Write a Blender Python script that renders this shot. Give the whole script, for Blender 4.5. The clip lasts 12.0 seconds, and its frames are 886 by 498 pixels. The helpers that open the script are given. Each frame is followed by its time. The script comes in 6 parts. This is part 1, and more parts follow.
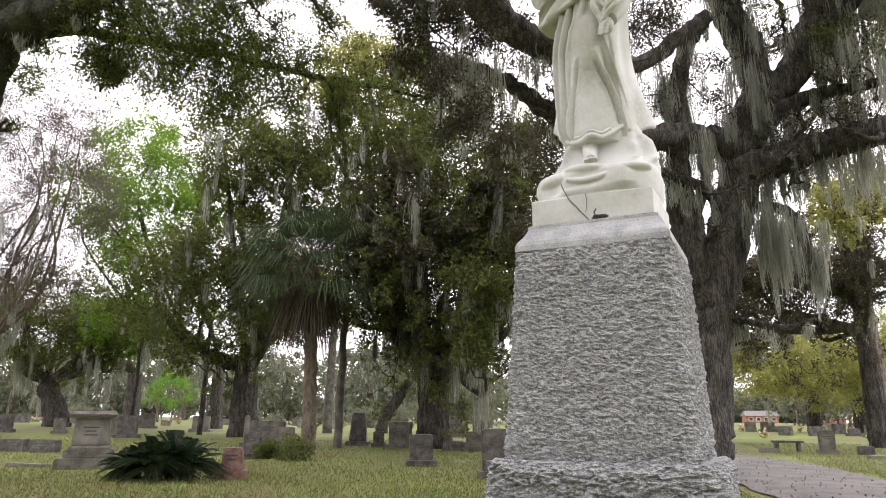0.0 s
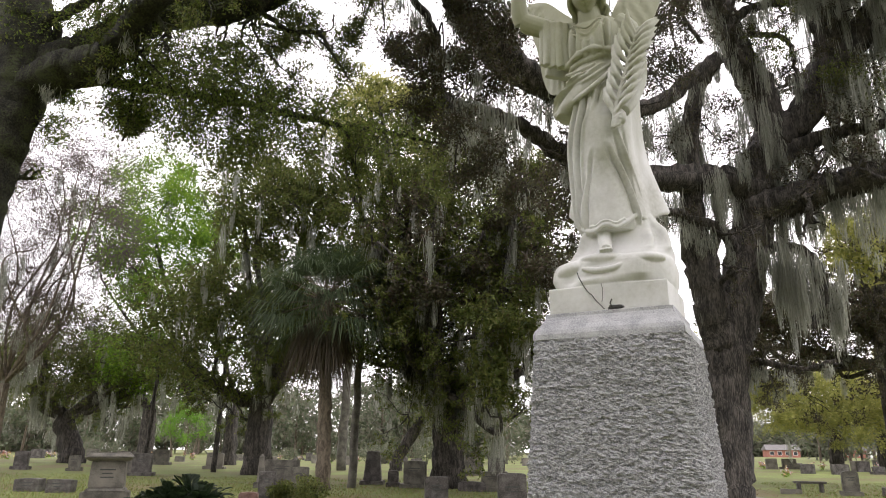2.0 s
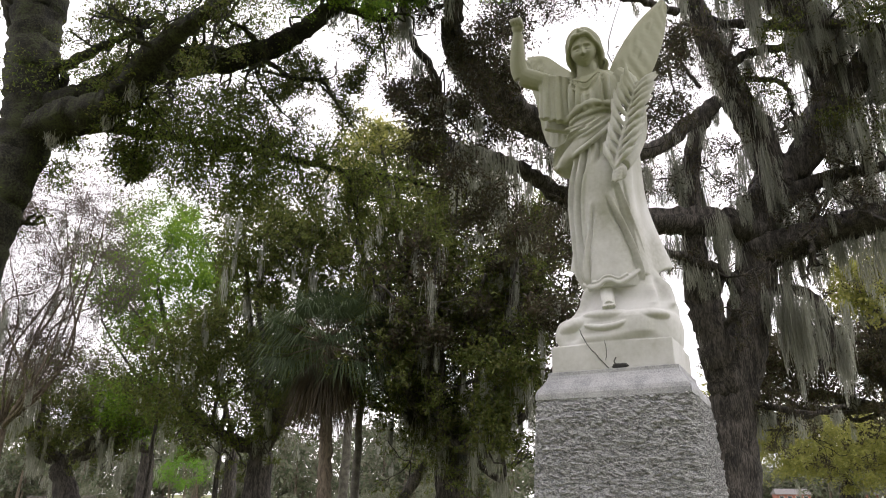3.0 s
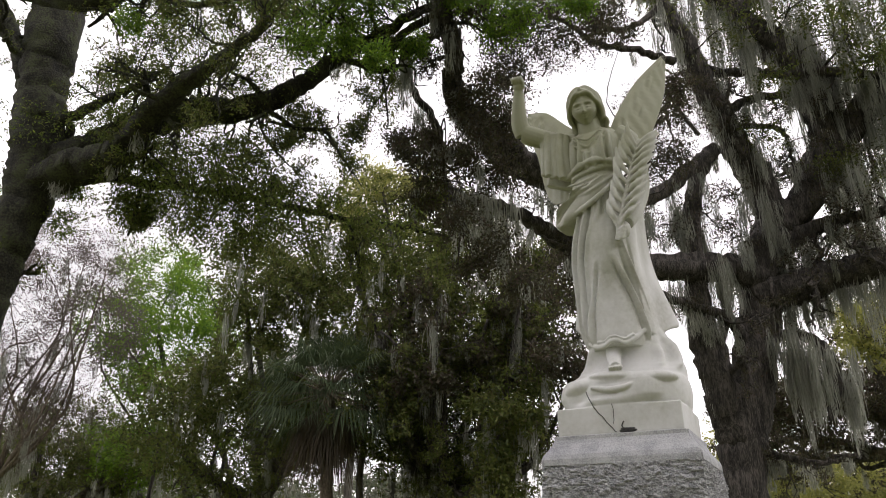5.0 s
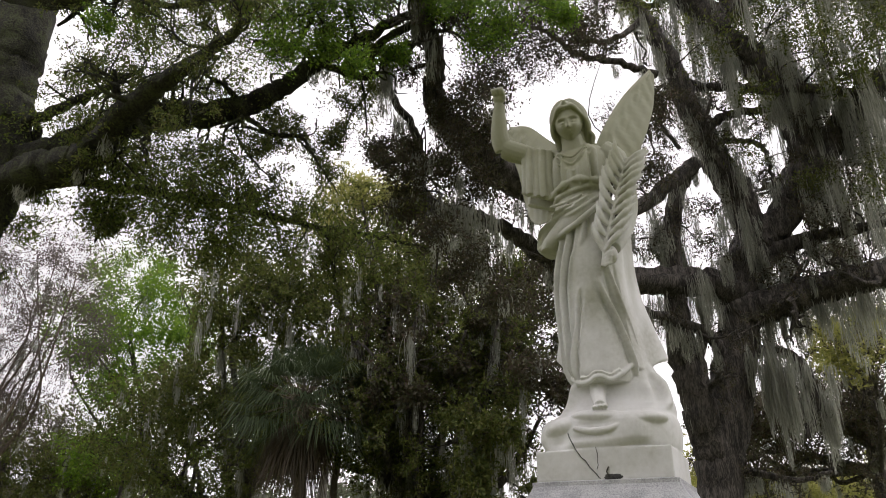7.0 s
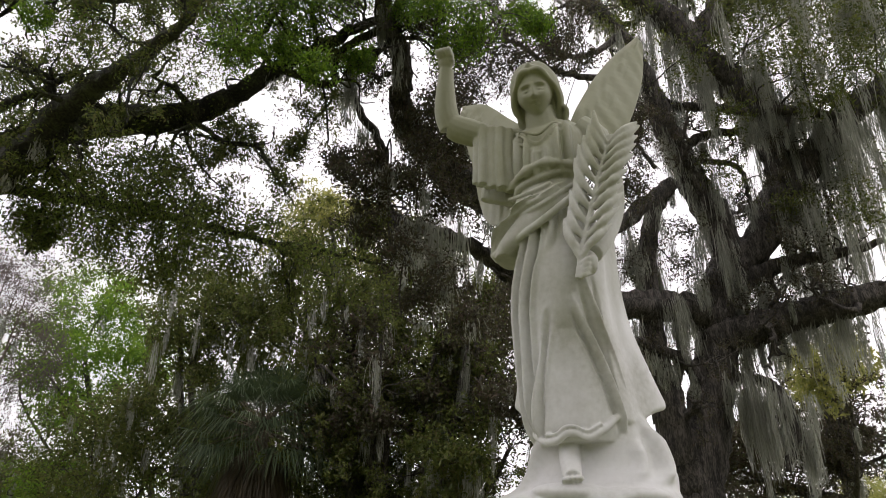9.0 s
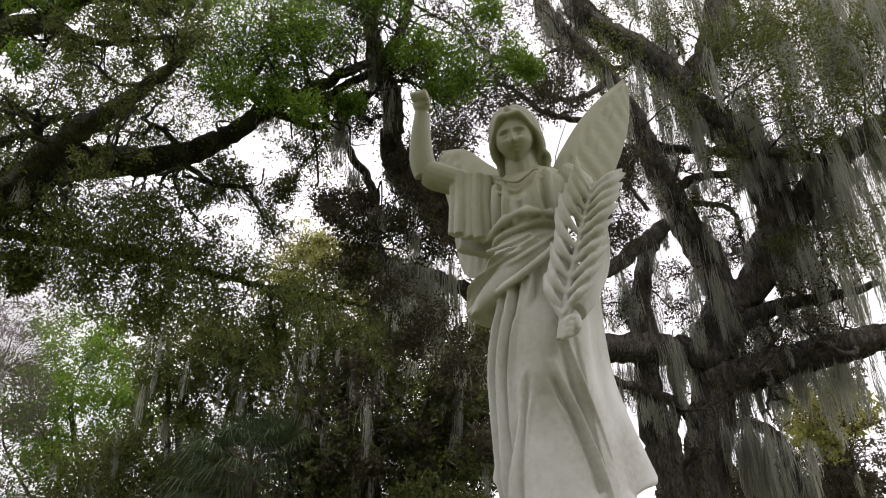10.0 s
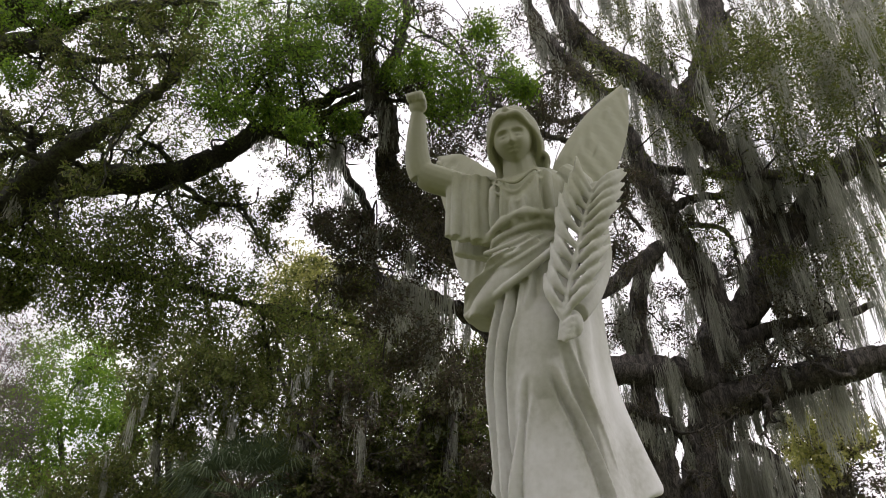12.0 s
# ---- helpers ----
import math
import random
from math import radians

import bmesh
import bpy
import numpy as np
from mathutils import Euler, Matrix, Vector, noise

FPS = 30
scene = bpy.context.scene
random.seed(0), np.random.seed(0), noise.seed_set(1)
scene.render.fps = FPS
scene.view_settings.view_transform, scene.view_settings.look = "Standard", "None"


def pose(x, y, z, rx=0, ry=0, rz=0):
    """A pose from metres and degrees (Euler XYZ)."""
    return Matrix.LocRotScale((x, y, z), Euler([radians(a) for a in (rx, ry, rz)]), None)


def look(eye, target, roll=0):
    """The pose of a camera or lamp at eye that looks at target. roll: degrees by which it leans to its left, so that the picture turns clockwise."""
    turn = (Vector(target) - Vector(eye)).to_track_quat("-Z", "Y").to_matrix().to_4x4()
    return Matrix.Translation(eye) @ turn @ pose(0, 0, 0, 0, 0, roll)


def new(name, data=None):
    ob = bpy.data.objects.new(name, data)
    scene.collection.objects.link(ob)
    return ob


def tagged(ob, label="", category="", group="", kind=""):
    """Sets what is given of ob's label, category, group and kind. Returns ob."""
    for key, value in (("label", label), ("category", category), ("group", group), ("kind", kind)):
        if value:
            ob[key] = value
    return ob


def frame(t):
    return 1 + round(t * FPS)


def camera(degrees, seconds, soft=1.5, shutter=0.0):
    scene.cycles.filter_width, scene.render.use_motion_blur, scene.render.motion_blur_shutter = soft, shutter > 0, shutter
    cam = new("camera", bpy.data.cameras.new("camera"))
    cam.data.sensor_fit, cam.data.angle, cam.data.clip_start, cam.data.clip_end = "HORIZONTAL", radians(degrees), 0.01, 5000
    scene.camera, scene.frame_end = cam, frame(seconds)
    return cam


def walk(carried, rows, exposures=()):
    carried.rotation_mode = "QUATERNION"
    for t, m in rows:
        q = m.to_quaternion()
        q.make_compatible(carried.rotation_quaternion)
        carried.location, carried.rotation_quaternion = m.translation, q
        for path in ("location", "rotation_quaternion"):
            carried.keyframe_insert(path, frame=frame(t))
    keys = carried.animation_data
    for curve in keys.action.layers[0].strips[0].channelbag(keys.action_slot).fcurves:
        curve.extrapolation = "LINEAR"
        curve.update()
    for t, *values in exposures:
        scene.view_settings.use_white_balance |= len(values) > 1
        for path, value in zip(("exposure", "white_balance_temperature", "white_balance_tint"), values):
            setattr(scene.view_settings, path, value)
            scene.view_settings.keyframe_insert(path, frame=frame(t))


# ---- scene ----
cam = camera(65.7, 12.0, soft=1.0)
PATH = [
    (0, (1.015, -0.172, 1.249), (0.168, 1.574, 1.729), 0.4),
    (0.5, (1.038, -0.229, 1.316), (0.183, 1.511, 1.808), 0.6),
    (1, (1.057, -0.282, 1.36), (0.194, 1.451, 1.863), 0.6),
    (1.5, (1.058, -0.32, 1.425), (0.185, 1.403, 1.942), 0.6),
    (2, (1.058, -0.325, 1.485), (0.185, 1.383, 2.051), 0.5),
    (2.5, (1.058, -0.332, 1.522), (0.194, 1.36, 2.149), 0.5),
    (3, (1.056, -0.295, 1.571), (0.193, 1.377, 2.249), 0.4),
    (5, (1.05, -0.294, 1.652), (0.204, 1.333, 2.449), 0.2),
    (5.5, (1.039, -0.267, 1.665), (0.193, 1.356, 2.47), 0.2),
    (6, (1.02, -0.229, 1.717), (0.176, 1.392, 2.529), 0.2),
    (6.5, (0.99, -0.187, 1.779), (0.158, 1.438, 2.595), 0.2),
    (7, (0.982, -0.087, 1.827), (0.192, 1.559, 2.645), 0.3),
    (7.2, (0.964, -0.016, 1.832), (0.202, 1.638, 2.659), 0.2),
    (8.8, (0.835, 0.711, 2.097), (0.094, 2.349, 2.973), -0.0),
    (9, (0.809, 0.721, 2.121), (0.098, 2.371, 2.998), 0.1),
    (9.5, (0.828, 0.85, 2.201), (0.137, 2.479, 3.134), -0.1),
    (10, (0.824, 0.878, 2.247), (0.148, 2.484, 3.228), -0.1),
    (10.5, (0.808, 0.876, 2.26), (0.143, 2.461, 3.283), -0.2),
    (11, (0.793, 0.911, 2.252), (0.136, 2.489, 3.29), -0.3),
    (11.5, (0.782, 0.945, 2.239), (0.132, 2.525, 3.279), -0.3),
    (12, (0.781, 0.966, 2.22), (0.132, 2.547, 3.26), -0.2),
]
walk(cam, [(t, look(eye, target, roll)) for t, eye, target, roll in PATH],
     exposures=[(0.0, 0.3), (1.5, 0.15), (3.0, -0.12), (5.0, -0.42), (12.0, -0.45)])

# ---- sky and sun: bright overcast ----
world = bpy.data.worlds.new("world")
scene.world = world
world.use_nodes = True
wn, wl = world.node_tree.nodes, world.node_tree.links
sky = wn.new("ShaderNodeTexSky")
sky.sky_type, sky.sun_disc = "NISHITA", False
sky.sun_elevation, sky.sun_rotation = radians(59), radians(112)
sky.air_density, sky.dust_density, sky.ozone_density = 1.0, 4.0, 1.0
pale = wn.new("ShaderNodeHueSaturation")
pale.inputs["Saturation"].default_value = 0.12
cloud = wn.new("ShaderNodeMixRGB")
cloud.inputs[0].default_value = 0.75
cloud.inputs[2].default_value = (17.6, 16.6, 17.4, 1)
wl.new(sky.outputs[0], pale.inputs["Color"])
wl.new(pale.outputs[0], cloud.inputs[1])
wl.new(cloud.outputs[0], wn["Background"].inputs[0])
wn["Background"].inputs[1].default_value = 0.142

sun = new("sun", bpy.data.lights.new("sun", "SUN"))
sun.data.energy, sun.data.angle, sun.data.color = 1.0, radians(14), (1.0, 0.97, 0.92)
sun.matrix_world = look((15, -6, 27), (0, 0, 0))


# ---- materials ----
def surface(name, colors, scale=3.0, fine=40.0, rough=0.85, bump=0.3, stretch=(1, 1, 1), dist=0.02, metal=0.0, grain=0.5):
    """A dull surface: colours mixed by coarse and fine noise in world space, with relief from the same noise."""
    m = bpy.data.materials.new(name)
    m.use_nodes = True
    n, l = m.node_tree.nodes, m.node_tree.links
    p = n["Principled BSDF"]
    geo, mp = n.new("ShaderNodeNewGeometry"), n.new("ShaderNodeMapping")
    mp.inputs["Scale"].default_value = stretch
    l.new(geo.outputs["Position"], mp.inputs[0])
    a, b = n.new("ShaderNodeTexNoise"), n.new("ShaderNodeTexNoise")
    for t, s, d in ((a, scale, 6), (b, fine, 8)):
        t.inputs["Scale"].default_value, t.inputs["Detail"].default_value = s, d
        l.new(mp.outputs[0], t.inputs["Vector"])
    mix = n.new("ShaderNodeMath")
    mix.operation = "MULTIPLY_ADD"
    sub = n.new("ShaderNodeMath")
    sub.operation = "SUBTRACT"
    sub.inputs[1].default_value = 0.5
    l.new(b.outputs[0], sub.inputs[0])
    l.new(sub.outputs[0], mix.inputs[0])
    mix.inputs[1].default_value = grain
    l.new(a.outputs[0], mix.inputs[2])
    ramp = n.new("ShaderNodeValToRGB")
    lo, hi = 0.32, 0.68
    els = ramp.color_ramp.elements
    while len(els) < len(colors):
        els.new(0.5)
    for k, c in enumerate(colors):
        els[k].position = lo + (hi - lo) * k / max(1, len(colors) - 1)
        els[k].color = (*c, 1)
    l.new(mix.outputs[0], ramp.inputs[0])
    l.new(ramp.outputs[0], p.inputs["Base Color"])
    p.inputs["Roughness"].default_value, p.inputs["Metallic"].default_value = rough, metal
    bp = n.new("ShaderNodeBump")
    bp.inputs["Strength"].default_value, bp.inputs["Distance"].default_value = bump, dist
    l.new(mix.outputs[0], bp.inputs["Height"])
    l.new(bp.outputs[0], p.inputs["Normal"])
    return m


def foliage(name, colors, lets=0.45, rough=0.5):
    """Leaves: each island its own tint, part of the light passing through."""
    m = bpy.data.materials.new(name)
    m.use_nodes = True
    n, l = m.node_tree.nodes, m.node_tree.links
    p = n["Principled BSDF"]
    geo, ramp = n.new("ShaderNodeNewGeometry"), n.new("ShaderNodeValToRGB")
    els = ramp.color_ramp.elements
    while len(els) < len(colors):
        els.new(0.5)
    for k, c in enumerate(colors):
        els[k].position, els[k].color = k / max(1, len(colors) - 1), (*c, 1)
    l.new(geo.outputs["Random Per Island"], ramp.inputs[0])
    l.new(ramp.outputs[0], p.inputs["Base Color"])
    p.inputs["Roughness"].default_value = rough
    p.inputs["Specular IOR Level"].default_value = 0.25
    tr, mx = n.new("ShaderNodeBsdfTranslucent"), n.new("ShaderNodeMixShader")
    br = n.new("ShaderNodeHueSaturation")
    br.inputs["Value"].default_value, br.inputs["Saturation"].default_value = 1.9, 1.1
    l.new(ramp.outputs[0], br.inputs["Color"])
    l.new(br.outputs[0], tr.inputs[0])
    mx.inputs[0].default_value = lets
    l.new(p.outputs[0], mx.inputs[1])
    l.new(tr.outputs[0], mx.inputs[2])
    l.new(mx.outputs[0], n["Material Output"].inputs[0])
    return m


def algae_shade(m):
    """A patchy green-brown algal film and soot, with canopy shade painted in by height: thick on the head, arms and
    wings, thin lower down.
    """
    n, l = m.node_tree.nodes, m.node_tree.links
    p = n["Principled BSDF"]
    base = p.inputs["Base Color"].links[0].from_socket
    geo, xyz = n.new("ShaderNodeNewGeometry"), n.new("ShaderNodeSeparateXYZ")
    l.new(geo.outputs["Position"], xyz.inputs[0])
    # darkening that grows with height, partly the overhead canopy's shade put into the colour
    high = n.new("ShaderNodeMapRange")
    high.inputs["From Min"].default_value, high.inputs["From Max"].default_value = 2.7, 4.1
    high.inputs["To Min"].default_value, high.inputs["To Max"].default_value = -0.20, 0.72
    l.new(xyz.outputs["Z"], high.inputs["Value"])
    patch = n.new("ShaderNodeTexNoise")
    patch.inputs["Scale"].default_value, patch.inputs["Detail"].default_value, patch.inputs["Roughness"].default_value = 3.4, 9, 0.65
    stretch = n.new("ShaderNodeMapping")
    stretch.inputs["Scale"].default_value = (1.6, 1.6, 0.55)
    l.new(geo.outputs["Position"], stretch.inputs[0])
    l.new(stretch.outputs[0], patch.inputs["Vector"])
    add = n.new("ShaderNodeMath")
    add.operation, add.use_clamp = "ADD", True
    l.new(high.outputs[0], add.inputs[0])
    l.new(patch.outputs[0], add.inputs[1])
    amount = n.new("ShaderNodeMapRange")
    amount.inputs["From Min"].default_value, amount.inputs["From Max"].default_value = 0.36, 0.95
    amount.inputs["To Max"].default_value = 0.85
    l.new(add.outputs[0], amount.inputs["Value"])
    mix = n.new("ShaderNodeMixRGB")
    mix.inputs[2].default_value = (0.25, 0.255, 0.14, 1)
    l.new(amount.outputs[0], mix.inputs[0])
    l.new(base, mix.inputs[1])
    l.new(mix.outputs[0], p.inputs["Base Color"])


GRANITE = surface("granite", [(0.30, 0.30, 0.32), (0.44, 0.44, 0.46), (0.55, 0.55, 0.56)], 9, 190, 0.75, 0.4, dist=0.006, grain=1.0)
GRANITE_ROUGH = surface("rough granite", [(0.27, 0.272, 0.29), (0.42, 0.418, 0.435), (0.54, 0.537, 0.55), (0.64, 0.637, 0.645)], 52, 150, 0.85, 1.0, stretch=(0.85, 0.85, 1.35), dist=0.022, grain=1.0)
MARBLE = surface("weathered marble", [(0.44, 0.437, 0.385), (0.57, 0.567, 0.535), (0.66, 0.656, 0.637), (0.71, 0.706, 0.695)], 2.6, 55, 0.55, 0.2, dist=0.003, grain=0.25)
algae_shade(MARBLE)
BARK = surface("oak bark", [(0.018, 0.016, 0.014), (0.055, 0.048, 0.042), (0.12, 0.105, 0.092)], 5, 22, 0.95, 1.0, stretch=(1.8, 1.8, 0.35), dist=0.06, grain=1.0)
BARK_MOSSY = surface("oak bark with fern and lichen", [(0.012, 0.011, 0.009), (0.035, 0.034, 0.022), (0.06, 0.068, 0.03)], 3, 26, 0.95, 1.0, dist=0.04, grain=1.0)
BARK_PALE = surface("grey brown bark", [(0.07, 0.055, 0.042), (0.15, 0.12, 0.09), (0.22, 0.18, 0.14)], 6, 30, 0.95, 1.0, stretch=(1.5, 1.5, 0.5), dist=0.03, grain=0.9)
LEAF_OLIVE = foliage("live oak leaves", [(0.037, 0.051, 0.015), (0.075, 0.094, 0.026), (0.127, 0.143, 0.040), (0.083, 0.075, 0.035)])
LEAF_GREEN = foliage("fresh green leaves", [(0.069, 0.125, 0.022), (0.112, 0.188, 0.031), (0.188, 0.275, 0.044), (0.094, 0.131, 0.031)], 0.5)
# brighter copy of the live oak leaves, half light put into the colour
LEAF_MID = foliage("oak leaves painted half lit", [(0.052, 0.075, 0.018), (0.094, 0.125, 0.030), (0.145, 0.178, 0.042), (0.092, 0.088, 0.036)], 0.5)
LEAF_YELLOW = foliage("yellow green leaves", [(0.175, 0.185, 0.062), (0.255, 0.262, 0.085), (0.32, 0.31, 0.125), (0.19, 0.20, 0.085)], 0.5)
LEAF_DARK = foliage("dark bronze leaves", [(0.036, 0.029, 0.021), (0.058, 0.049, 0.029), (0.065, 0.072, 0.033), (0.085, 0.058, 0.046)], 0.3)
LEAF_GREY = foliage("greyish budding twigs", [(0.085, 0.066, 0.063), (0.12, 0.095, 0.092), (0.08, 0.08, 0.05)], 0.35)
# distance haze is put into these paler, greyer leaf colours
LEAF_FAR = foliage("far leaves with painted haze", [(0.09, 0.11, 0.07), (0.14, 0.155, 0.10), (0.17, 0.16, 0.13), (0.07, 0.09, 0.05)], 0.4)
LEAF_BRIGHT = foliage("bright spring leaves", [(0.09, 0.17, 0.03), (0.14, 0.24, 0.045), (0.11, 0.19, 0.035)], 0.45)
LEAF_PALM = foliage("palm fronds", [(0.03, 0.045, 0.022), (0.05, 0.07, 0.034), (0.075, 0.095, 0.05)], 0.25)
LEAF_DEAD = foliage("dead palm fronds", [(0.05, 0.038, 0.025), (0.085, 0.065, 0.04), (0.06, 0.05, 0.035)], 0.2)
LEAF_SAGO = foliage("sago fronds", [(0.012, 0.022, 0.012), (0.022, 0.036, 0.017), (0.036, 0.054, 0.024)], 0.15, 0.4)
MOSS = foliage("spanish moss", [(0.20, 0.203, 0.172), (0.27, 0.273, 0.235), (0.34, 0.343, 0.30)], 0.5, 0.9)
GRASS_BLADE = foliage("grass blades", [(0.065, 0.09, 0.018), (0.095, 0.125, 0.026), (0.13, 0.14, 0.04), (0.16, 0.13, 0.06)], 0.35)
LITTER = foliage("fallen leaves", [(0.14, 0.09, 0.05), (0.20, 0.14, 0.08), (0.24, 0.19, 0.12), (0.10, 0.07, 0.04)], 0.1, 0.8)
LAWN = surface("lawn", [(0.135, 0.105, 0.05), (0.115, 0.12, 0.035), (0.12, 0.155, 0.035), (0.17, 0.19, 0.05)], 0.3, 9, 0.95, 0.5, dist=0.04, grain=0.8)
ROADM = surface("worn asphalt", [(0.10, 0.09, 0.085), (0.15, 0.14, 0.135), (0.19, 0.175, 0.165)], 1.2, 50, 0.9, 0.5, dist=0.01, grain=0.7)
STONE_GREY = surface("grey headstone", [(0.068, 0.064, 0.055), (0.129, 0.118, 0.101), (0.184, 0.170, 0.145)], 4, 60, 0.85, 0.4, dist=0.01, grain=0.8)
STONE_PALE = surface("pale grey headstone", [(0.116, 0.106, 0.093), (0.190, 0.173, 0.151), (0.245, 0.224, 0.191)], 3, 50, 0.85, 0.4, dist=0.01, grain=0.7)
STONE_DARK = surface("dark stained headstone", [(0.045, 0.04, 0.038), (0.09, 0.08, 0.075), (0.15, 0.14, 0.13)], 5, 50, 0.85, 0.5, dist=0.01, grain=0.9)
STONE_RED = surface("reddish granite headstone", [(0.12, 0.06, 0.05), (0.20, 0.11, 0.09), (0.26, 0.17, 0.15)], 8, 80, 0.6, 0.3, dist=0.005, grain=0.8)
# dark colour stands for the shade inside cut lettering
MARK = surface("shadowed engraving", [(0.05, 0.05, 0.05), (0.09, 0.09, 0.085)], 20, 90, 0.9, 0.3)
CRACK = surface("dark crack", [(0.03, 0.03, 0.03), (0.10, 0.095, 0.085)], 20, 90, 0.9, 0.3)
BRICK = surface("red brick wall", [(0.32, 0.13, 0.10), (0.40, 0.18, 0.14)], 2, 20, 0.9, 0.2)
WHITE = surface("white painted siding", [(0.62, 0.62, 0.60), (0.78, 0.78, 0.76)], 1, 12, 0.7, 0.1)
ROOF = surface("grey shingle roof", [(0.12, 0.11, 0.11), (0.2, 0.19, 0.18)], 3, 30, 0.9, 0.3)
GLASS = surface("dark window glass", [(0.03, 0.035, 0.04), (0.05, 0.055, 0.06)], 2, 20, 0.15, 0.0)
PETAL = foliage("grave flowers", [(0.36, 0.12, 0.11), (0.42, 0.36, 0.16), (0.4, 0.22, 0.28), (0.6, 0.58, 0.55)], 0.2)
WOOD = surface("dark weathered wood", [(0.03, 0.028, 0.025), (0.08, 0.07, 0.06)], 5, 40, 0.9, 0.4, stretch=(1, 1, 6))


# ---- building helpers ----
TURN = radians(25.88)
CA, SA = math.cos(TURN), math.sin(TURN)
rng = np.random.default_rng(7)


def B(u, v, z=0.0):
    """From paces right of and ahead of the walk's start to world metres."""
    return Vector((1.015 + u * CA - v * SA, -0.172 + u * SA + v * CA, z))


def step(x, a, b):
    t = np.clip((x - a) / (b - a), 0, 1)
    return t * t * (3 - 2 * t)


def terrain(u, v):
    return 0.45 * step(v, 16, 48) + 0.3 * step(-u, 8, 30) * step(v, 20, 45)


def on_ground(u, v):
    return B(u, v, float(terrain(np.float64(u), np.float64(v))))


def part(name, bm, material, parent=None, label="", smooth=False):
    me = bpy.data.meshes.new(name)
    bm.to_mesh(me)
    bm.free()
    me.materials.append(material)
    if smooth:
        me.shade_smooth()
    ob = new(name, me)
    ob.parent = parent
    if label:
        ob["label"] = label
    return ob


class Soup:
    """Gathers quads from arrays and turns them into one mesh."""

    def __init__(self):
        self.v, self.q, self.n = [], [], 0

    def add(self, v, q):
        self.v.append(np.asarray(v, float).reshape(-1, 3))
        self.q.append(np.asarray(q, int).reshape(-1, 4) + self.n)
        self.n += len(self.v[-1])

    def tube(self, pts, radii, sides=8, rough=0.0, cap=True):
        pts, radii = np.asarray(pts, float), np.asarray(radii, float)
        if cap:
            pts = np.concatenate([pts[:1], pts, pts[-1:]])
            radii = np.concatenate([[1e-5], radii, [1e-5]])
        k = len(pts)
        tan = np.gradient(pts, axis=0)
        tan[0], tan[-1] = tan[min(2, k - 1)] if cap else tan[0], tan[max(-3, -k)] if cap else tan[-1]
        tan /= np.linalg.norm(tan, axis=1, keepdims=True) + 1e-9
        ref = np.where(np.abs(tan[:, 2:3]) > 0.9, [[1.0, 0, 0]], [[0, 0, 1.0]])
        side = np.cross(tan, ref)
        for i in range(1, k):
            s = side[i - 1] - tan[i] * (side[i - 1] @ tan[i])
            side[i] = s
        side /= np.linalg.norm(side, axis=1, keepdims=True) + 1e-9
        up = np.cross(side, tan)
        a = np.linspace(0, 2 * np.pi, sides, endpoint=False)
        r = radii[:, None] * (1 + rough * rng.normal(0, 1, (k, sides)) + rough * 1.2 * rng.normal(0, 1, (1, sides)))
        ring = pts[:, None] + r[..., None] * (np.cos(a)[None, :, None] * side[:, None] + np.sin(a)[None, :, None] * up[:, None])
        i, j = np.meshgrid(np.arange(k - 1), np.arange(sides), indexing="ij")
        b = i * sides + j
        c = i * sides + (j + 1) % sides
        self.add(ring, np.stack([b, c, c + sides, b + sides], -1))

    def blob(self, center, size, turn=(0, 0, 0), n=14, m=8, lump=0.0):
        th, ph = np.linspace(0, 2 * np.pi, n, endpoint=False), np.linspace(-np.pi / 2, np.pi / 2, m)
        p, t = np.meshgrid(ph, th, indexing="ij")
        v = np.stack([np.cos(p) * np.cos(t), np.cos(p) * np.sin(t), np.sin(p)], -1)
        if lump:
            v *= 1 + lump * rng.normal(0, 1, (m, n, 1))
            v[0], v[-1] = v[0].mean(0), v[-1].mean(0)
        rot = np.array(Euler([radians(x) for x in turn]).to_matrix())
        v = (v * np.asarray(size)) @ rot.T + np.asarray(center)
        i, j = np.meshgrid(np.arange(m - 1), np.arange(n), indexing="ij")
        b, c = i * n + j, i * n + (j + 1) % n
        self.add(v, np.stack([b, c, c + n, b + n], -1))

    def grid(self, v):
        k, m = v.shape[:2]
        i, j = np.meshgrid(np.arange(k - 1), np.arange(m - 1), indexing="ij")
        b = i * m + j
        self.add(v, np.stack([b, b + 1, b + m + 1, b + m], -1))

    def mesh(self, name, material, smooth=True):
        v, q = np.concatenate(self.v), np.concatenate(self.q)
        me = bpy.data.meshes.new(name)
        me.vertices.add(len(v))
        me.vertices.foreach_set("co", v.astype(np.float32).ravel())
        me.loops.add(q.size)
        me.loops.foreach_set("vertex_index", q.astype(np.int32).ravel())
        me.polygons.add(len(q))
        me.polygons.foreach_set("loop_start", np.arange(0, q.size, 4, dtype=np.int32))
        me.update(calc_edges=True)
        me.validate()
        me.materials.append(material)
        if smooth:
            me.shade_smooth()
        return me

    def build(self, name, material, parent=None, label="", smooth=True):
        ob = new(name, self.mesh(name, material, smooth))
        ob.parent = parent
        if label:
            ob["label"] = label
        return ob


def curve(knots, per=6):
    """A smooth line through knots."""
    k = np.asarray(knots, float)
    k = np.concatenate([2 * k[:1] - k[1:2], k, 2 * k[-1:] - k[-2:-1]])
    out = []
    for i in range(1, len(k) - 2):
        t = np.linspace(0, 1, per, endpoint=False)[:, None]
        a, b, c, d = k[i - 1], k[i], k[i + 1], k[i + 2]
        out.append(0.5 * (2 * b + (c - a) * t + (2 * a - 5 * b + 4 * c - d) * t**2 + (3 * b - a - 3 * c + d) * t**3))
    return np.concatenate([*out, k[-2:-1]])


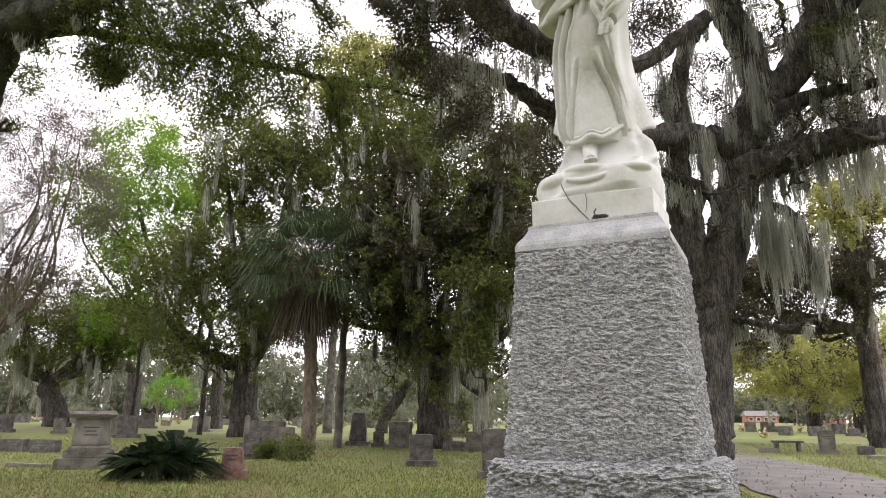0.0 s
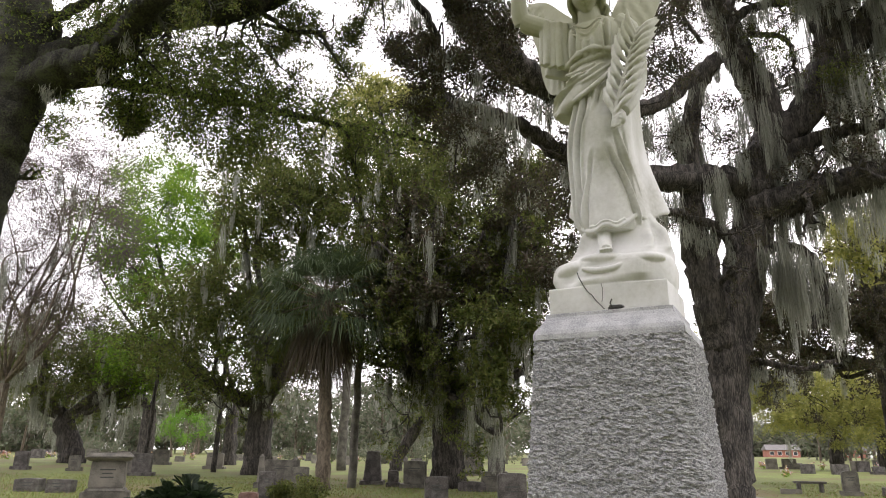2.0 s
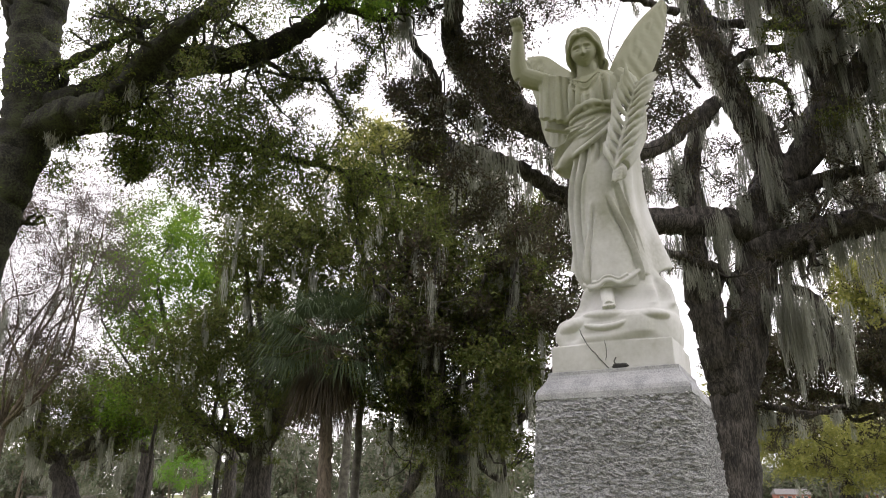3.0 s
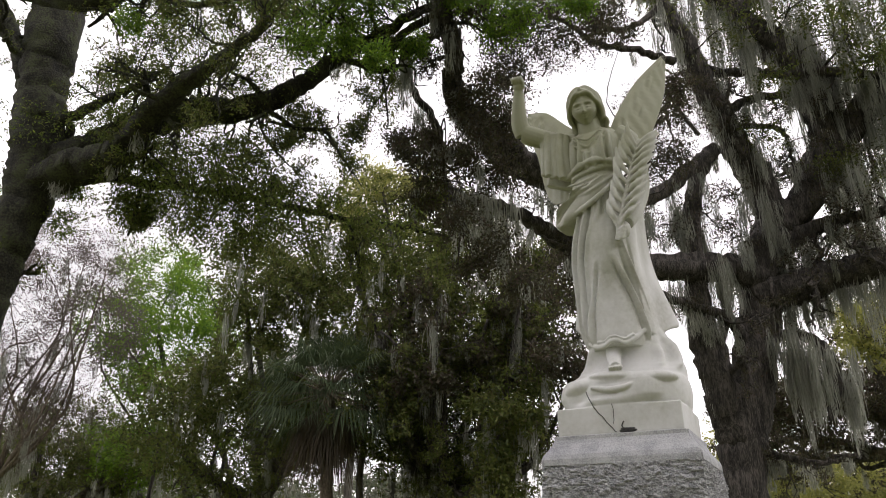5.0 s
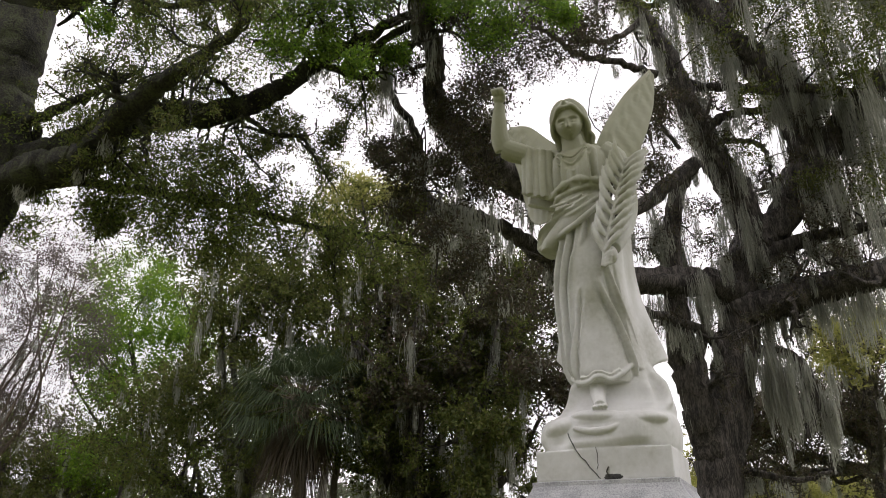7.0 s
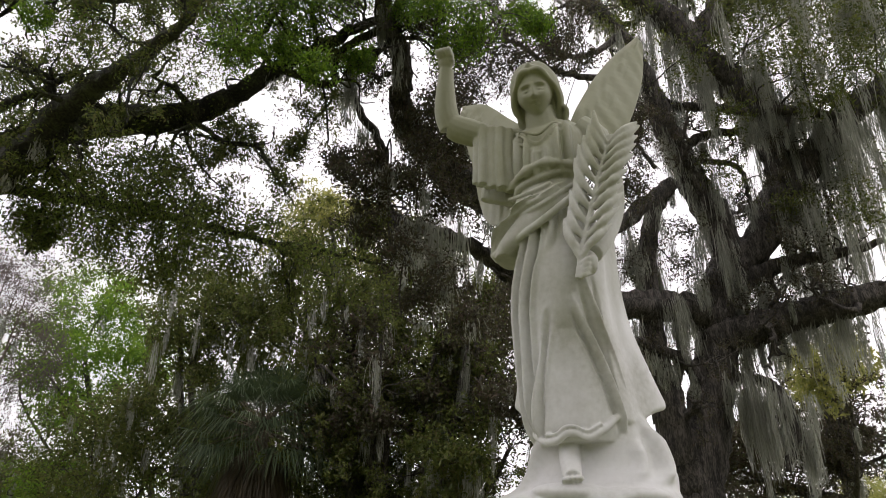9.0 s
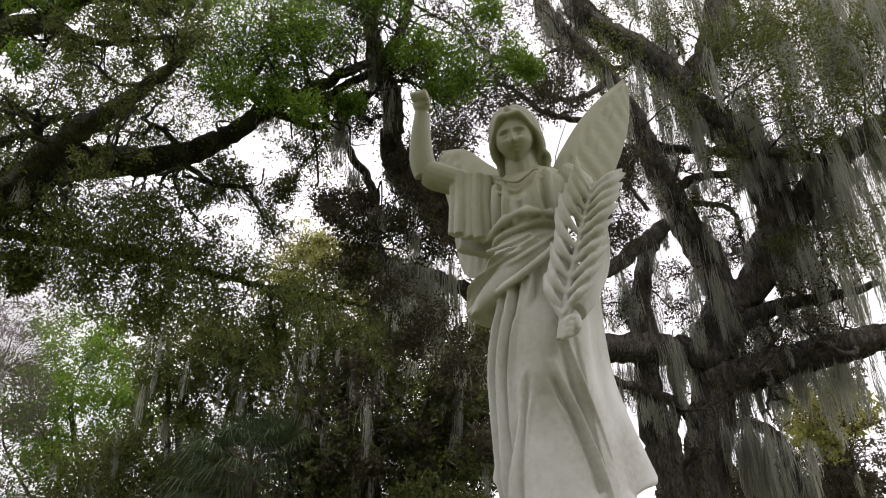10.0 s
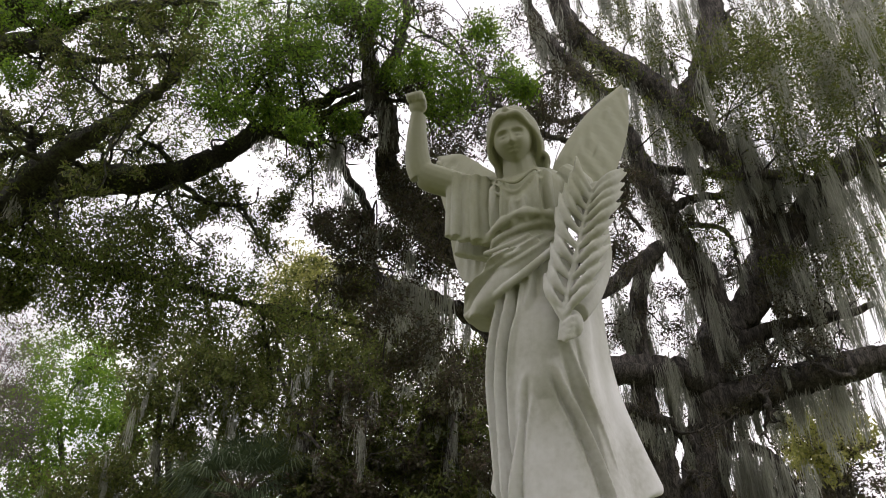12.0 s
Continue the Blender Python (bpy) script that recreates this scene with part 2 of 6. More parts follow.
def unit(v):
    return v / (np.linalg.norm(v, axis=-1, keepdims=True) + 1e-9)


def leaves(soup, at, size, width=0.42, droop=0.25):
    """A leaf, a bent rhomb, at each place."""
    n = len(at)
    s = size * rng.uniform(0.6, 1.3, (n, 1))
    a = unit(rng.normal(0, 1, (n, 3)) - [0, 0, droop])
    b = unit(np.cross(a, rng.normal(0, 1, (n, 3)))) * s * width * 0.5
    v = np.stack([at, at + a * s * 0.45 + b, at + a * s, at + a * s * 0.55 - b], 1)
    soup.add(v, np.arange(4 * n).reshape(n, 4))


def sprays(twigs, leaf, center, radius, count, size, per=14, flat=0.75, twig_r=0.006):
    """A clump: short crooked twigs in an uneven ball, with leaves along them."""
    c = np.asarray(center, float)
    d = unit(rng.normal(0, 1, (count, 3)))
    r = radius * rng.uniform(0.1, 1.0, (count, 1)) ** 0.6 * (1 + 0.35 * np.sin(3.1 * d[:, :1] + 5 * d[:, 1:2] + c[0]))
    start = c + d * r * [1, 1, flat]
    way = unit(d + rng.normal(0, 0.7, (count, 3)) - [0, 0, 0.25])
    long = radius * rng.uniform(0.25, 0.6, (count, 1))
    end = start + way * long
    if twigs is not None:
        for s, e in zip(start, end):
            mid = (s + e) / 2 + rng.normal(0, 0.08 * radius, 3)
            twigs.tube([s, mid, e], [twig_r, twig_r * 0.7, twig_r * 0.4], 3, cap=False)
    f = rng.uniform(0, 1.1, (count, per, 1))
    at = start[:, None] + way[:, None] * long[:, None] * f + rng.normal(0, 0.09 * radius + 0.02, (count, per, 3))
    leaves(leaf, at.reshape(-1, 3), size)


def moss(soup, at, length, width=0.16, strands=44, strip=0.0085):
    """One hanging beard of thin strands that thins out to its tip."""
    n = int(strands * 1.7)
    h = rng.uniform(0, 0.8, n) ** 1.2
    side = rng.normal(0, 1, (n, 2)) * (width * (1 - 0.75 * h))[:, None]
    long = length * (1 - h) * rng.uniform(0.2, 0.8, n)
    top = np.asarray(at) + np.concatenate([side * 0.6, (-h * length)[:, None]], 1)
    bend = rng.normal(0, 0.05, (n, 2)) * long[:, None]
    ang = rng.uniform(0, np.pi, n)
    off = np.stack([np.cos(ang), np.sin(ang), np.zeros(n)], -1)
    rows = []
    for f, w in ((0, 0.6), (0.35, 1.0), (0.7, 0.8), (1.0, 0.12)):
        p = top + np.concatenate([bend * np.sin(2.6 * f)+ side * 0.15 * f + rng.normal(0, 0.012, (n, 2)), -(long * f)[:, None]], 1)
        wv = off * (strip * w * rng.uniform(0.6, 1.4, n))[:, None]
        rows.append(np.stack([p - wv, p + wv], 1))
    v = np.stack(rows, 1)
    base = np.arange(n)[:, None] * 8
    q = np.stack([base + np.array([2 * i, 2 * i + 1, 2 * i + 3, 2 * i + 2]) for i in range(3)], 1)
    soup.add(v.reshape(-1, 3), q.reshape(-1, 4))


class Tree:
    """A tree that gathers its wood, leaves and moss, and becomes one thing with those parts."""

    def __init__(self, bark, leaf, tuft=0.0):
        self.tuft = tuft
        self.wood, self.bark, self.leafmat = Soup(), bark, leaf
        self.crowns, self.moss, self.knots = {}, Soup(), []

    def limb(self, knots, r0, r1, sides=10, rough=0.05, sub=0, reach=1.0, beards=0, beard=1.0, from_a=True):
        """A limb through knots, tapering from r0 to r1 (or with a radius for each knot), with crooked side branches and moss."""
        k = [B(*p) for p in knots] if from_a else knots
        p = curve([tuple(x) for x in k], 7)
        p[1:-1] += rng.normal(0, 0.02 + 0.1 * min(r0[0] if isinstance(r0, list) else r0, 0.3), (len(p) - 2, 3)) * 0.5
        r = np.interp(np.linspace(0, 1, len(p)), np.linspace(0, 1, len(r0)), r0) if isinstance(r0, list) else np.linspace(r0, r1, len(p))
        self.wood.tube(p, r, sides, rough)
        self.knots += [(x, y) for x, y in zip(p, r)]
        for _ in range(sub):
            i = int(rng.integers(len(p) // 4, len(p)))
            self.branch(p[i], unit(rng.normal(0, 1, 3) + [0, 0, 0.15]), reach * rng.uniform(0.5, 1.2), max(0.012, r[i] * 0.35), 2)
        for _ in range(beards):
            i = int(rng.integers(1, len(p)))
            moss(self.moss, p[i] - [0, 0, r[i] * 0.6], beard * rng.uniform(0.3, 1.2), rng.uniform(0.07, 0.22), int(rng.integers(30, 80)))
        return p

    def branch(self, start, way, long, r, depth):
        p, d = [start], way
        for _ in range(5):
            d = unit(d + rng.normal(0, 0.38, 3) + [0, 0, 0.03])
            p.append(p[-1] + d * long / 5)
        self.wood.tube(p, np.linspace(r, r * 0.35, 6), 5 if r > 0.02 else 4, cap=False)
        if depth:
            for _ in range(3):
                i = int(rng.integers(2, 6))
                self.branch(p[i], unit(d + rng.normal(0, 0.8, 3)), long * 0.55, r * 0.55, depth - 1)
        elif self.tuft:
            sprays(None, self.crowns.setdefault(self.leafmat.name, Soup()), p[-1], 0.3 * long + 0.12, 5, self.tuft, 12)

    def clump(self, center, radius, count, size, mat=None, beards=0, beard=1.0, join=True, per=14, twigs=True):
        c = np.array(B(*center))
        if join and self.knots:
            near = sorted(self.knots, key=lambda k: np.linalg.norm(k[0] - c))[0]
            reach = np.linalg.norm(c - near[0])
            bends = [near[0] + (c - near[0]) * f + rng.normal(0, 0.05 + 0.09 * reach, 3) for f in (0.3, 0.65)]
            self.wood.tube(curve([near[0], *bends, c], 4), np.linspace(min(near[1] * 0.45, 0.022 + 0.014 * radius), 0.008, 13), 5, cap=False)
        crown = self.crowns.setdefault((mat or self.leafmat).name, Soup())
        sprays(self.wood if twigs else None, crown, c, radius, count, size, per)
        for _ in range(beards):
            a = c + rng.normal(0, 0.5, 3) * radius
            moss(self.moss, a, beard * rng.uniform(0.4, 1.2), rng.uniform(0.07, 0.18), int(rng.integers(24, 55)))

    def curtain(self, u, v, z, drop, width):
        """A broad curtain of moss: many beards side by side."""
        top = np.array(B(u, v, z))
        for _ in range(2 + int(width / 0.13)):
            at = top + rng.normal(0, 1, 3) * [0.42 * width, 0.42 * width, 0.10 * drop]
            moss(self.moss, at, drop * rng.uniform(0.35, 1.1), rng.uniform(0.06, 0.13), int(rng.integers(30, 60)))

    def crown(self, center, half, clumps, radius, count, size, mat=None, beards=0, beard=1.0, per=14, twigs=False, join=True):
        """Clumps strewn unevenly through an ellipsoid."""
        for _ in range(clumps):
            d = unit(rng.normal(0, 1, 3)) * rng.uniform(0.15, 1) ** 0.5
            self.clump(np.asarray(center) + d * half, radius * rng.uniform(0.6, 1.3), count, size, mat, int(rng.random() < beards), beard, join, per, twigs)

    def done(self, name, base, label, category="tree", group="cemetery trees"):
        top = new(name)
        top.location = base
        inv = Matrix.Translation(-Vector(base))
        made = [self.wood.build("trunk", self.bark, top)]
        for m, s in self.crowns.items():
            made.append(s.build("crown", bpy.data.materials[m], top, smooth=False))
        if self.moss.n:
            made.append(self.moss.build("hanging_moss", MOSS, top, "grey-green hanging Spanish moss", smooth=False))
            made[-1]["kind"] = "stuff"
        for ob in made:
            ob.matrix_parent_inverse = inv
        return tagged(top, label, category, group)


# ---- ground ----
def ground():
    rad = np.concatenate([np.linspace(0, 40, 70), np.geomspace(42, 1500, 40)])
    ang = np.linspace(0, 2 * np.pi, 161)
    r, a = np.meshgrid(rad, ang, indexing="ij")
    u, v = r * np.sin(a), r * np.cos(a)
    z = terrain(u, v) + 0.02 * np.sin(u * 1.3 + v * 0.7) * np.sin(v * 0.9)
    x, y = 1.015 + u * CA - v * SA, -0.172 + u * SA + v * CA
    s = Soup()
    s.grid(np.stack([x, y, z], -1)[:, ::-1])
    tagged(s.build("ground", LAWN), "mown cemetery lawn with leaf litter under trees", "lawn", kind="structure")


ground()


def road():
    mid = curve([(6.2, 4, 0), (6.9, 9, 0), (7.3, 13, 0), (8.3, 17, 0), (9.1, 20.5, 0), (8.9, 23.5, 0), (7.2, 26, 0), (4.5, 27.3, 0)], 8)
    d = unit(np.gradient(mid, axis=0))
    side = np.stack([d[:, 1], -d[:, 0], 0 * d[:, 0]], -1)
    half = np.linspace(1.75, 1.3, len(mid))[:, None]
    rows = []
    for f in (-1, -0.6, 0, 0.6, 1):
        p = mid + side * half * f + side * 0.05 * np.sin(np.arange(len(mid)) * 1.7 + f * 3)[:, None] * abs(f)
        z = terrain(p[:, 0], p[:, 1]) + 0.035 + 0.02 * (1 - f * f)
        rows.append(np.stack([1.015 + p[:, 0] * CA - p[:, 1] * SA, -0.172 + p[:, 0] * SA + p[:, 1] * CA, z], -1))
    s = Soup()
    s.grid(np.stack(rows, 1))
    tagged(s.build("road", ROADM), "narrow worn grey asphalt cemetery lane", "road", kind="structure")


road()

# ---- the oak behind the monument ----
ro = Tree(BARK, LEAF_DARK, 0.06)
ro.limb([(6.38, 17.3, -0.25), (6.5, 17.3, 0.85), (6.65, 17.3, 2.19), (6.75, 17.3, 3.59), (7.1, 17.3, 4.91), (7.6, 17.3, 6.43), (8.02, 17.3, 8.01), (8.25, 17.3, 8.99)], [0.684, 0.565, 0.537, 0.526, 0.596, 0.519, 0.487, 0.431], 0, 20, 0.05, 0, 1.0, 0, 1.0)
ro.limb([(6.66, 17.2, 4.01), (6.44, 17.07, 5.07), (6.23, 16.93, 6.16), (6.08, 16.8, 7.18), (6.08, 16.6, 9.21), (6.41, 16.45, 10.83), (6.94, 16.3, 11.66)], [0.449, 0.464, 0.42, 0.347, 0.278, 0.224, 0.18], 0, 14, 0.06, 2, 1, 8, 1.6)
ro.limb([(7.19, 17, 6.54), (6.67, 16.62, 6.99), (5.6, 16.25, 7.23), (4.36, 15.88, 7.55), (3.32, 15.5, 7.56)], [0.169, 0.15, 0.116, 0.084, 0.054], 0, 8, 0.05, 5, 1.2, 12, 1.2)
ro.limb([(7.97, 17.2, 8.31), (7.02, 16.81, 8.35), (5.86, 16.41, 8.25), (4.74, 16.02, 8.15), (3.67, 15.63, 8.12), (2.53, 15.23, 8.44), (1.82, 14.84, 8.78), (0.86, 14.45, 9.09), (-0.14, 14.05, 9.16), (-0.42, 13.66, 9.28), (-0.44, 13.27, 9.86), (-0.64, 12.87, 10.54), (-1.09, 12.48, 11.08), (-1.26, 12.09, 11.44), (-1.02, 11.69, 11.53), (-0.46, 11.3, 11.63)], [0.452, 0.406, 0.36, 0.317, 0.264, 0.217, 0.18, 0.157, 0.141, 0.113, 0.113, 0.094, 0.082, 0.088, 0.086, 0.085], 0, 12, 0.05, 9, 1.1, 26, 1.3)
ro.limb([(7.77, 17.2, 7.59), (8.38, 16.83, 7.76), (8.96, 16.47, 7.86), (9.66, 16.1, 8.02), (10.31, 15.73, 8.11), (11.37, 15.37, 8.3), (12.44, 15, 8.28)], [0.509, 0.445, 0.381, 0.35, 0.351, 0.293, 0.198], 0, 14, 0.05, 5, 1.5, 34, 1.7)
ro.limb([(8.24, 17.2, 8.55), (8.88, 16.96, 9.27), (9.57, 16.72, 9.53), (10.15, 16.48, 9.68), (10.99, 16.24, 9.72), (12.08, 16, 10.01)], [0.326, 0.281, 0.217, 0.168, 0.136, 0.087], 0, 10, 0.05, 4, 1.3, 18, 1.6)
ro.limb([(7.9, 17.2, 8.15), (8.17, 17.15, 8.94), (8.61, 17.1, 9.79), (9.39, 17, 10.35), (10.11, 16.82, 11.56), (10.33, 16.63, 12.36), (10.18, 16.45, 13.28), (9.77, 16.26, 14.22), (9.1, 16.08, 15.12), (8.21, 15.89, 15.69), (7.85, 15.71, 16.32), (6.88, 15.52, 17.3), (5.83, 15.34, 17.86), (5.09, 15.15, 18.34), (4.77, 14.97, 19.3), (4.48, 14.78, 20.63), (3.95, 14.6, 22.32)], [0.466, 0.507, 0.501, 0.449, 0.448, 0.438, 0.461, 0.499, 0.45, 0.378, 0.398, 0.385, 0.349, 0.333, 0.305, 0.279, 0.235], 0, 16, 0.05, 8, 1.6, 60, 1.7)
ro.limb([(8.17, 16, 16.38), (8.98, 15.84, 17.3), (9.51, 15.68, 18.62), (9.82, 15.52, 20.01), (9.99, 15.36, 21.76), (9.99, 15.2, 23.97)], [0.369, 0.401, 0.399, 0.396, 0.375, 0.332], 0, 14, 0.05, 4, 1.8, 22, 1.8)
ro.limb([(8.5, 17, 9.92), (8.24, 16.74, 11.03), (7.7, 16.48, 11.83), (7.29, 16.22, 12.74), (6.92, 15.96, 13.49), (6.51, 15.7, 14.82), (5.89, 15.44, 15.98), (5.28, 15.18, 16.65), (4.51, 14.92, 17.41), (3.92, 14.66, 18.26), (3.55, 14.4, 19.54)], [0.389, 0.424, 0.376, 0.331, 0.316, 0.243, 0.214, 0.216, 0.184, 0.136, 0.088], 0, 14, 0.05, 9, 1.3, 40, 1.6)
ro.limb([(6.95, 16.3, 11.7), (5.94, 15.78, 10.75), (4.88, 15.26, 9.78), (3.62, 14.74, 9.44), (2.2, 14.22, 9.61), (1.18, 13.7, 10.03), (0.48, 13.18, 10.43), (0.09, 12.66, 10.58), (-0.17, 12.14, 10.88), (-0.1, 11.62, 11.22), (-0.28, 11.1, 11.68), (-0.44, 11.1, 12.14), (-0.63, 10.93, 13.07), (-0.52, 10.77, 14.08), (-0.47, 10.6, 15.15)], [0.213, 0.2, 0.202, 0.219, 0.291, 0.376, 0.331, 0.287, 0.221, 0.194, 0.168, 0.158, 0.152, 0.147, 0.115], 0, 14, 0.05, 8, 1.0, 20, 1.1)
ro.limb([(-0.66, 11, 12.98), (-0.82, 10.87, 13.49), (-1.04, 10.73, 14.18), (-1.27, 10.6, 14.91)], [0.105, 0.096, 0.092, 0.064], 0, 8, 0.05, 4, 0.9, 0, 1.0)
ro.limb([(-0.44, 11.1, 12.11), (-0.08, 10.98, 12.66), (0.09, 10.85, 13.35), (0.13, 10.72, 13.89), (-0.02, 10.6, 14.81)], [0.113, 0.103, 0.095, 0.085, 0.063], 0, 8, 0.05, 5, 0.9, 0, 1.0)
ro.limb([(-0.18, 11.2, 11.72), (0.18, 11, 11.54), (0.59, 10.8, 11.1)], [0.055, 0.038, 0.021], 0, 6, 0.05, 4, 0.6, 0, 1.0)
ro.limb([(6.65, 16, 14.31), (7.46, 15.92, 13.99), (8.37, 15.83, 13.95), (9.23, 15.75, 13.75), (10.06, 15.67, 13.81), (10.84, 15.58, 13.67), (11.66, 15.5, 13.48)], [0.155, 0.129, 0.113, 0.123, 0.143, 0.144, 0.091], 0, 8, 0.05, 5, 1.0, 16, 1.3)
ro.limb([(7.02, 16, 12.2), (7.66, 16.17, 12.97), (8.47, 16.33, 13.44), (9.41, 16.5, 13.65)], [0.147, 0.144, 0.123, 0.108], 0, 8, 0.04, 3, 0.7, 8, 0.9)
ro.limb([(7.31, 16, 12.12), (8.04, 16.12, 12.34), (8.86, 16.25, 12.3), (9.09, 16.38, 11.65), (9.02, 16.5, 10.83)], [0.074, 0.076, 0.069, 0.06, 0.034], 0, 7, 0.04, 4, 0.7, 6, 0.7)
ro.limb([(9.93, 16.8, 11.62), (10.45, 16.54, 11.88), (11.1, 16.28, 12.7), (11.82, 16.02, 13.57), (12.94, 15.76, 14.55), (14.11, 15.5, 15.11)], [0.299, 0.354, 0.399, 0.391, 0.348, 0.26], 0, 12, 0.05, 4, 1.4, 30, 2.0)
ro.limb([(7.73, 17.2, 6.42), (8.18, 17.03, 6.63), (8.59, 16.87, 6.58), (8.93, 16.7, 6.22), (8.99, 16.53, 5.69), (8.83, 16.37, 4.97), (8.48, 16.2, 4.36)], [0.141, 0.126, 0.141, 0.157, 0.155, 0.121, 0.059], 0, 8, 0.05, 5, 0.8, 0, 1)
ro.limb([(6.98, 17.2, 3.84), (7.5, 16.97, 3.67), (8.34, 16.73, 3.48), (9.06, 16.5, 3.65)], [0.105, 0.083, 0.06, 0.038], 0, 7, 0.05, 4, 0.9, 8, 0.9)
for c in [(6.91, 16.6, 16.44, 4.62, 0.77), (7.04, 16.6, 15.79, 4.52, 0.76), (10.59, 16.6, 16.37, 4.96, 1.42), (10.03, 16.6, 15.94, 3.6, 1.0), (10.77, 16.6, 14.67, 3.97, 1.18), (10.65, 16.6, 12.5, 4.59, 1.12), (10.52, 16.6, 10.69, 3.39, 0.72), (11.25, 16.6, 11.21, 3.31, 0.74), (12.86, 16.6, 16.32, 4.2, 1.06), (7.91, 16.6, 10.55, 2.31, 0.68), (6.24, 16.6, 10.39, 2.46, 0.56), (5.59, 16.6, 10.06, 2.12, 0.48), (4.86, 16.6, 9.89, 1.48, 0.41), (6.35, 16.6, 8.24, 1.81, 0.63), (7.18, 16.6, 8.88, 1.26, 0.65), (8.41, 16.6, 9.19, 1.58, 0.5), (9.2, 16.6, 8.07, 1.36, 0.5), (10.24, 16.6, 8.22, 1.52, 0.51), (10.85, 16.6, 8.37, 1.81, 0.59)]:
    ro.curtain(*c)
for c in [(8.06, 16.5, 6.45, 2.24, 0.47), (8.39, 16.5, 6.42, 2.72, 0.63), (8.7, 16.5, 6.25, 2.55, 0.7), (8.92, 16.5, 5.82, 2.12, 0.64), (8.91, 16.5, 5.13, 1.81, 0.47), (8.18, 16.5, 6.39, 1.65, 0.47), (7.84, 16.5, 6.39, 1.65, 0.38)]:
    ro.curtain(*c)
for c in [(4.76, 15.8, 19.51, 3.59, 0.57), (4.96, 15.8, 18.75, 2.6, 0.48), (6.72, 15.8, 17.15, 3.8, 0.54), (8.21, 15.8, 21.07, 5.24, 0.91), (7.58, 15.8, 18.4, 5.03, 0.57), (11.39, 15.8, 19.63, 5.56, 1.17), (12.55, 15.8, 20.78, 6.27, 1.32), (13.6, 15.8, 21.41, 6.46, 1.36), (14.89, 15.8, 22.08, 7.09, 1.18), (15.56, 15.8, 20.41, 7.01, 1.15)]:
    ro.curtain(*c)
for c in [(9.67, 15.8, 15.08, 3.28, 0.54), (10.96, 15.8, 14.31, 4.15, 1.08), (11.56, 15.8, 14.13, 5.19, 1.02), (11.55, 15.8, 12.23, 4.43, 0.87), (9.68, 15.8, 21.73, 4.0, 0.86), (11.4, 15.8, 22.44, 4.39, 1.13), (16.13, 15.8, 23.37, 6.09, 1.25), (14.62, 15.8, 24.55, 5.87, 1.5), (7.92, 15.8, 15.43, 3.33, 0.59), (7.03, 15.8, 22.14, 3.55, 0.85), (6.21, 15.8, 21.8, 3.0, 0.62)]:
    ro.curtain(*c)
for c in [(0.45, 12.4, 8.52, 2.52, 0.28), (0.66, 12.4, 8.4, 2.19, 0.25), (0.29, 12.4, 8.39, 1.57, 0.21), (0.98, 12.4, 8.17, 1.76, 0.23), (0.03, 12.4, 8.27, 1.24, 0.19)]:
    ro.curtain(*c)
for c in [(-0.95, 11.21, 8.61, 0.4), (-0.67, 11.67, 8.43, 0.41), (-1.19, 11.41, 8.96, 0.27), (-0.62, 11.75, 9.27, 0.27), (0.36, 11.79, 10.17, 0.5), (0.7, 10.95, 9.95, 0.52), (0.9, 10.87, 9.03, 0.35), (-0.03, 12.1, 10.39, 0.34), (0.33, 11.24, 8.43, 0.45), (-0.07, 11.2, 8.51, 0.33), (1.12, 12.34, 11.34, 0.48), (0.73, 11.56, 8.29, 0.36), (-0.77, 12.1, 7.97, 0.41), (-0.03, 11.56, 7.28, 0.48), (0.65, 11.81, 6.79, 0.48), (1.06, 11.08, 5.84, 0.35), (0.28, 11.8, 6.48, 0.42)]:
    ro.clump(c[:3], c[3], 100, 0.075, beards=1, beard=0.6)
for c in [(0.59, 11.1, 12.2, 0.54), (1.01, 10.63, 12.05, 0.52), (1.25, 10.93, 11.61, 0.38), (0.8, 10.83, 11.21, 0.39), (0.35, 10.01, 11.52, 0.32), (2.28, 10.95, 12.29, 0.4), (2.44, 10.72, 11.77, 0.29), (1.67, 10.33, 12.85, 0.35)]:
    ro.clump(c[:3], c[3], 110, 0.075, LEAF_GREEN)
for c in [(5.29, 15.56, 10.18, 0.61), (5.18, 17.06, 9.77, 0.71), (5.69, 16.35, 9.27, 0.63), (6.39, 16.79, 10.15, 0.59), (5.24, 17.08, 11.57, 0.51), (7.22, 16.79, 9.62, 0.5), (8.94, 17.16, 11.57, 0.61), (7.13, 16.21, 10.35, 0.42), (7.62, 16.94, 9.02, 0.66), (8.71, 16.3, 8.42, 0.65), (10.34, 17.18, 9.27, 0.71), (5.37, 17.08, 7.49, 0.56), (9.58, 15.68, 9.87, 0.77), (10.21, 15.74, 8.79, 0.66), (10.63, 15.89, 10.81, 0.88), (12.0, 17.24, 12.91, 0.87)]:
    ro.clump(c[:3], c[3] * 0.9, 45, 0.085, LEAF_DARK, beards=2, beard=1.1)
